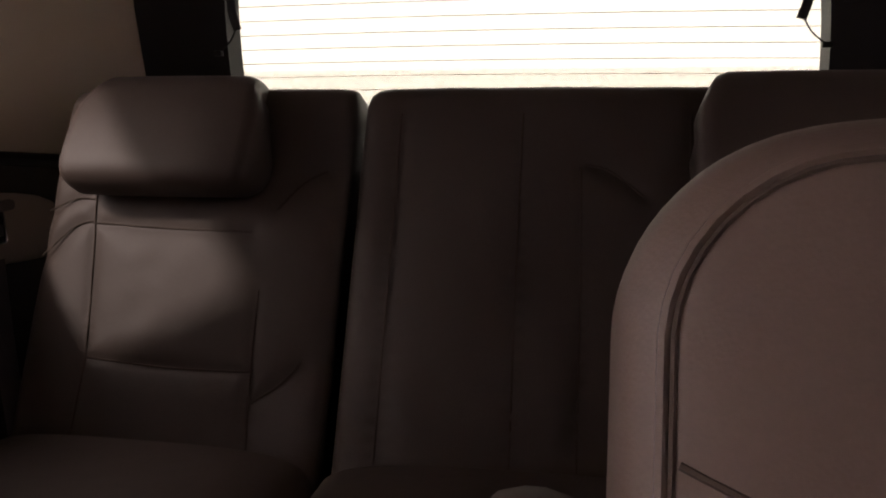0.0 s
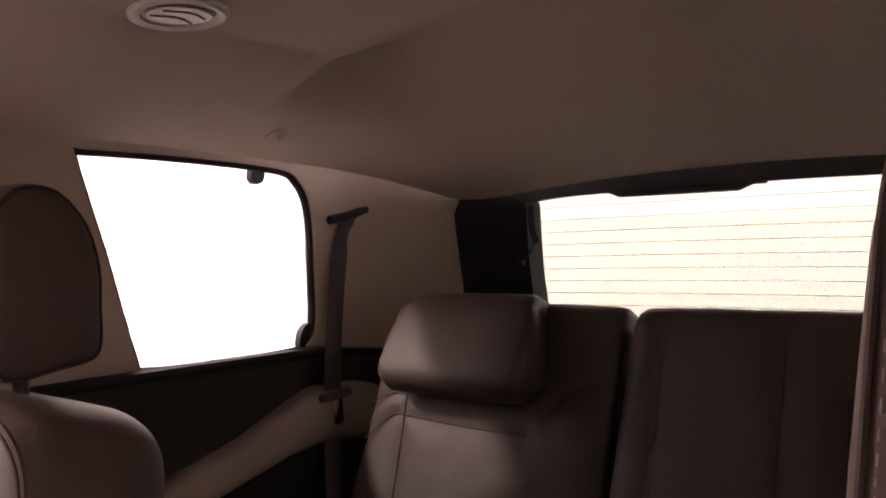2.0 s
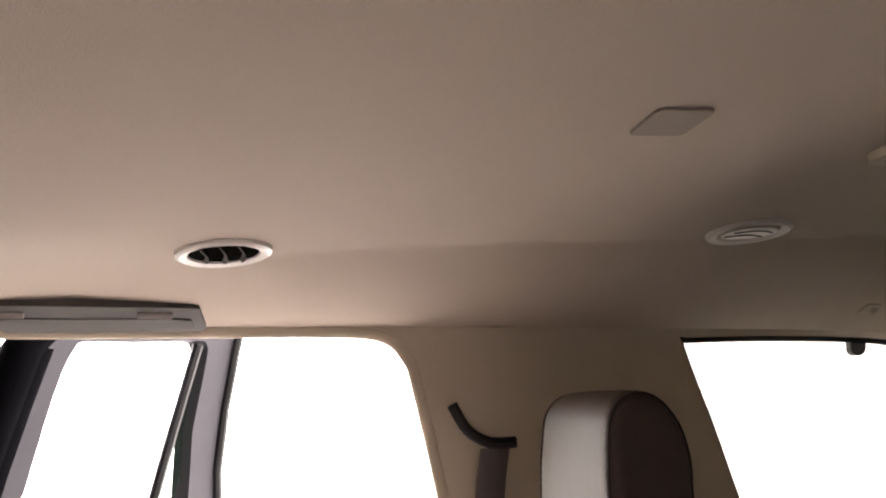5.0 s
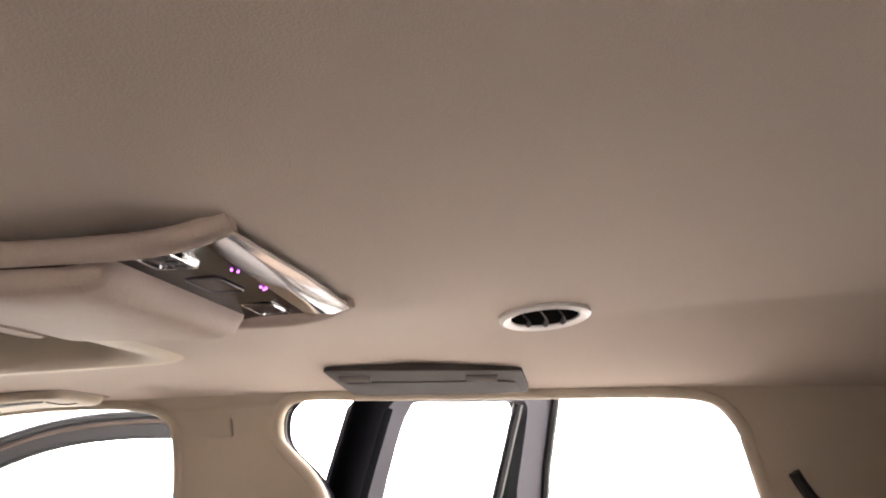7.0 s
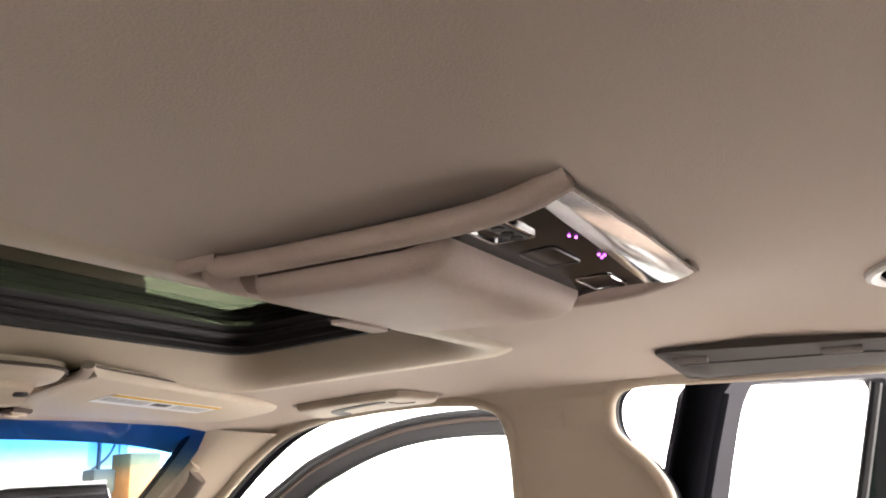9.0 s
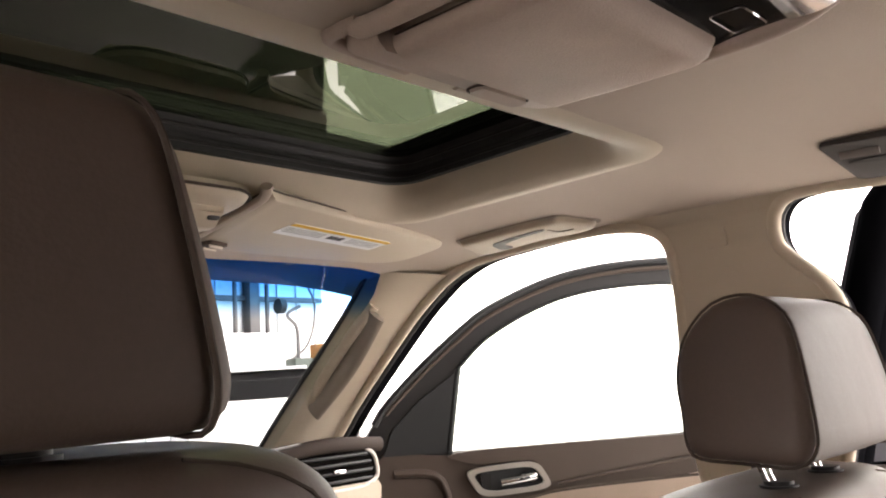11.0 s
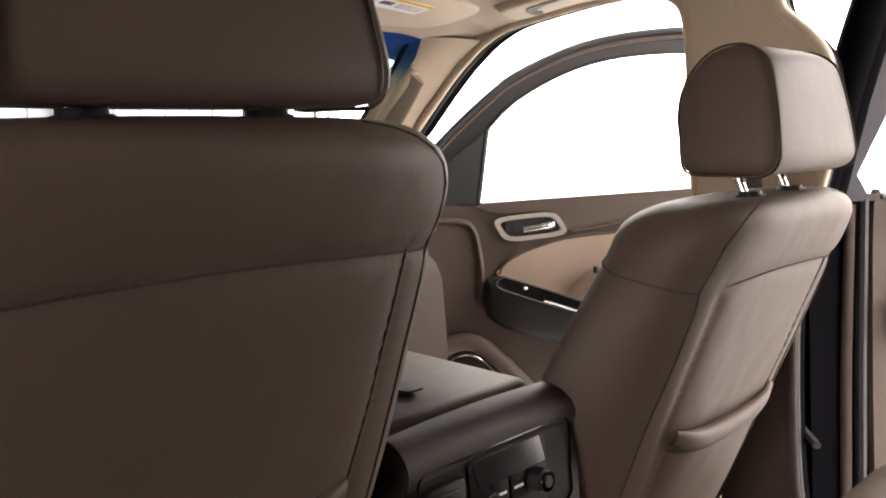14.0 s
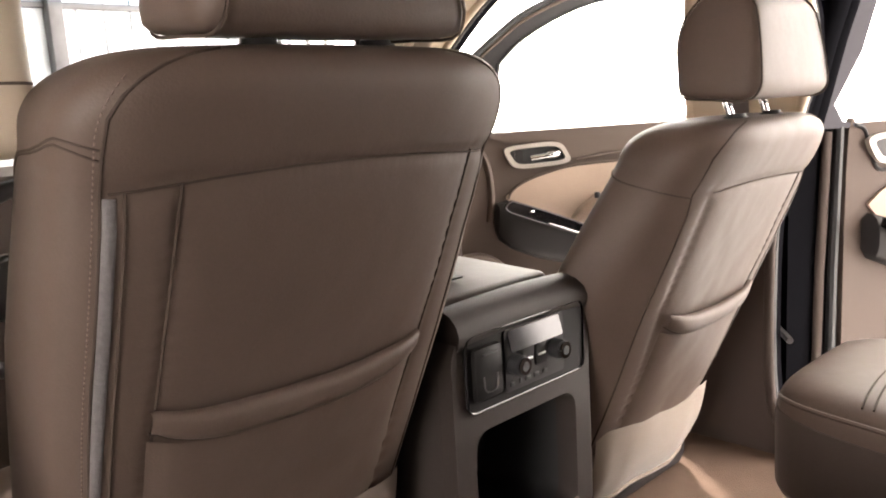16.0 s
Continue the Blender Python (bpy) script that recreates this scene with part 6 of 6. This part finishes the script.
for x in (-9.15, -4.78, 0.0, 5.0):
    part("column", block((0.26, 0.30, 9), (x, -14.9, 4.5), 0.02), STEEL, hall, "dark steel column")
for z in (3.6, 6.3):
    part("girt", block((31, 0.12, 0.11), (4.4, -14.98, z), 0.01), STEEL, hall)
for x in (-8.62, -9.42):
    part("pipe", tube(smooth_line([V(x, -14.7, 0), V(x, -14.7, 3.9), V(x + 0.03, -14.65, 4.02), V(x + 0.14, -14.6, 4.05)], 5), 0.05, n=8), STEEL, hall)
roof_ = tagged(new("ceiling_hall"), "dark hall roof with steel beams", "hall roof", kind="structure")
part("sheet", slab([(5.6, -15.2), (-11.4, -15.2), (-4.6, -6.0), (-3.2, -4.6), (-3.2, 10.8), (5.6, 10.8)], lambda x, y: (x, y, 5.85), (0, 0, 0.1)), surface("roof_sheet", (0.10, 0.11, 0.10), 0.7, vary=0.2, vscale=1, bump=0), roof_)
for y in (-13, -9.5, -6, -2.5, 1, 4.5, 8):
    x0 = -3.2 if y > -4.6 else -4.6 + (y + 6.0) * 0.739
    part("beam", block((5.6 - x0, 0.2, 0.4), ((5.6 + x0) / 2, y, 5.65), 0.02), STEEL, roof_)
# added out of view: blocks light on the driver's side; its gap lights the seats
side = tagged(new("wall_hall_side"), "unseen dim side wall added to block light, with a gap that lets some in", "hall wall", kind="structure")
for y0, y1, z0 in ((-15.2, 0.3, 0.0), (0.3, 2.0, 3.0), (2.0, 11.0, 0.0)):
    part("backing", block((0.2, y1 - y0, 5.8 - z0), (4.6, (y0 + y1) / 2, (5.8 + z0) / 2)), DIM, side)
for i in range(25):
    y = -14.6 + 1.02 * i
    z0 = 3.0 if 0.3 < y < 2.0 else 0.0
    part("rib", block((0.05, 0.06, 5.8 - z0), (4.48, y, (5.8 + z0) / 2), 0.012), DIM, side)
board = thing("white_board", (-8.7, -14.5, 0), "large plain white board on legs by the hall wall", "board")
part("panel", block((2.1, 0.06, 1.75), (-8.75, -14.5, 1.92), 0.01), WHITE, board)
for x in (-9.7, -7.8):
    part("leg", block((0.06, 0.06, 1.1), (x, -14.5, 0.55), 0.005), STEEL, board)
box = thing("cardboard_box", (-10.8, -14.2, 0), "stacked orange-brown cardboard box on a rack", "box")
part("carton", block((0.75, 0.6, 0.95), (-10.75, -14.2, 2.05), 0.02), surface("cardboard", (0.45, 0.22, 0.08), 0.8, vary=0.15), box)
part("rack", block((0.9, 0.7, 1.55), (-10.75, -14.2, 0.78), 0.02), STEEL, box)
mach = thing("machine", (-9.95, -14.3, 0), "small green-grey machine on a stand", "machine")
part("case", block((0.5, 0.4, 0.45), (-9.95, -14.3, 2.0), 0.04), surface("green_grey", (0.025, 0.035, 0.028), 0.5, vary=0.2), mach)
part("stand", block((0.4, 0.35, 1.8), (-9.95, -14.3, 0.9), 0.02), STEEL, mach)
part("arm", tube(smooth_line([V(-10.0, -14.4, 2.2), V(-10.05, -14.5, 2.9), V(-9.8, -14.5, 3.2), V(-10.15, -14.5, 3.4)], 5), 0.04, n=8), STEEL, mach)
reel = thing("hose_reel", (-9.82, -14.8, 3.5), "grey hose reel hung on the wall", "hose reel")
part("drum", rod(0.17, 0.15, (-9.8, -14.75, 3.42), "X", 18), DARK, reel)
part("hose", tube(smooth_line([V(-10.0, -14.7, 2.2), V(-10.5, -14.7, 2.6), V(-10.75, -14.75, 3.4), V(-10.6, -14.8, 3.9)], 6), 0.025, n=6), STEEL, reel)


BAY = 0.17
bay = part("floor_bay", slab([(-12, -14.9), (3.5, -14.9), (3.5, -5.2), (-12, -5.2)], lambda x, y: (x, y, 0.02), (0, 0, BAY - 0.02)), bpy.data.materials["hall_floor_paint"])
tagged(bay, "raised pale concrete bay floor ahead of the car", "floor", kind="structure")


def parked_car(x0, y0, turn, WHITE, label):
    """An estate car seen through the windscreen."""
    m = pose(x0, y0, BAY, 0, 0, turn)
    car = thing("parked_car", m.translation, label, "car", "parked cars")
    hull = [(-2.2, 0.45), (-2.25, 0.75), (-2.1, 1.05), (-1.0, 1.20), (-0.2, 1.24), (2.1, 1.24), (2.25, 0.9), (2.25, 0.45)]
    tops = [(-0.95, 1.19, 0.80), (-0.15, 1.55, 0.64), (0.6, 1.66, 0.62), (1.5, 1.62, 0.62), (2.05, 1.22, 0.74)]
    rings = []
    for y, k in ((-0.96, 0.93), (-0.92, 0.98), (-0.5, 1.0), (0.5, 1.0), (0.92, 0.98), (0.96, 0.93)):
        rings.append([m @ V(y, x * k, 0.72 + (z - 0.72) * (0.9 + 0.1 * k)) for x, z in hull])
    part("body", loft(rings), WHITE, car)
    low = [[m @ V(s * w, x, z) for s, w, (x, z) in ((-1, w, (x, z)), (1, w, (x, z)))] for x, z, w in tops]
    bm = bmesh.new()
    vs = [[bm.verts.new(p) for p in r] for r in low]
    for a, b in zip(vs, vs[1:]):
        bm.faces.new((a[0], a[1], b[1], b[0]))
    for i in (0, 1):
        bm.faces.new([r[i] for r in vs])
    part("glasshouse", bm, GLOSS, car, "dark glass cabin", smooth=0)
    part("roof_panel", slab([(-0.64, -0.05), (0.64, -0.05), (0.62, 1.6), (-0.62, 1.6)], lambda x, y: m @ V(x, y, 1.63 + 0.03 * math.sin((y + 0.1) * 1.7)), (0, 0, 0.03), (), [0.4, 0.8, 1.2]), WHITE, car)
    for s in (-1, 1):
        part("pillar", tube([m @ V(s * 0.80, -0.95, 1.19), m @ V(s * 0.64, -0.12, 1.58)], 0.035, n=8), WHITE, car)
        part("headlight", block((0.42, 0.1, 0.14), m @ V(s * 0.68, -2.16, 0.86), 0.04, pose(0, 0, 0, 0, 0, turn)), CAR_GLASS, car, "dark headlight")
        part("mirror", block((0.2, 0.12, 0.14), m @ V(s * 1.02, -0.65, 1.14), 0.04, pose(0, 0, 0, 0, 0, turn)), DARK, car)
        for y in (-1.4, 1.4):
            w = part("wheel", rod(0.35, 0.24, m @ V(s * 0.86, y, 0.35), pose(0, 0, 0, 0, 0, turn) @ pose(0, 0, 0, 0, 90), 28), BLACK, car)
            part("rim", rod(0.22, 0.25, m @ V(s * 0.865, y, 0.35), pose(0, 0, 0, 0, 0, turn) @ pose(0, 0, 0, 0, 90), 20), STEEL, w)
    part("grille", block((0.9, 0.06, 0.2), m @ V(0, -2.22, 0.72), 0.03, pose(0, 0, 0, 0, 0, turn)), BLACK, car)
    return car


parked_car(-6.75, -10.7, -35, WHITE, "white parked car with dark windows, seen from its front corner")
parked_car(-1.35, -9.6, -60, PAINT, "black parked car with bright window reflections")
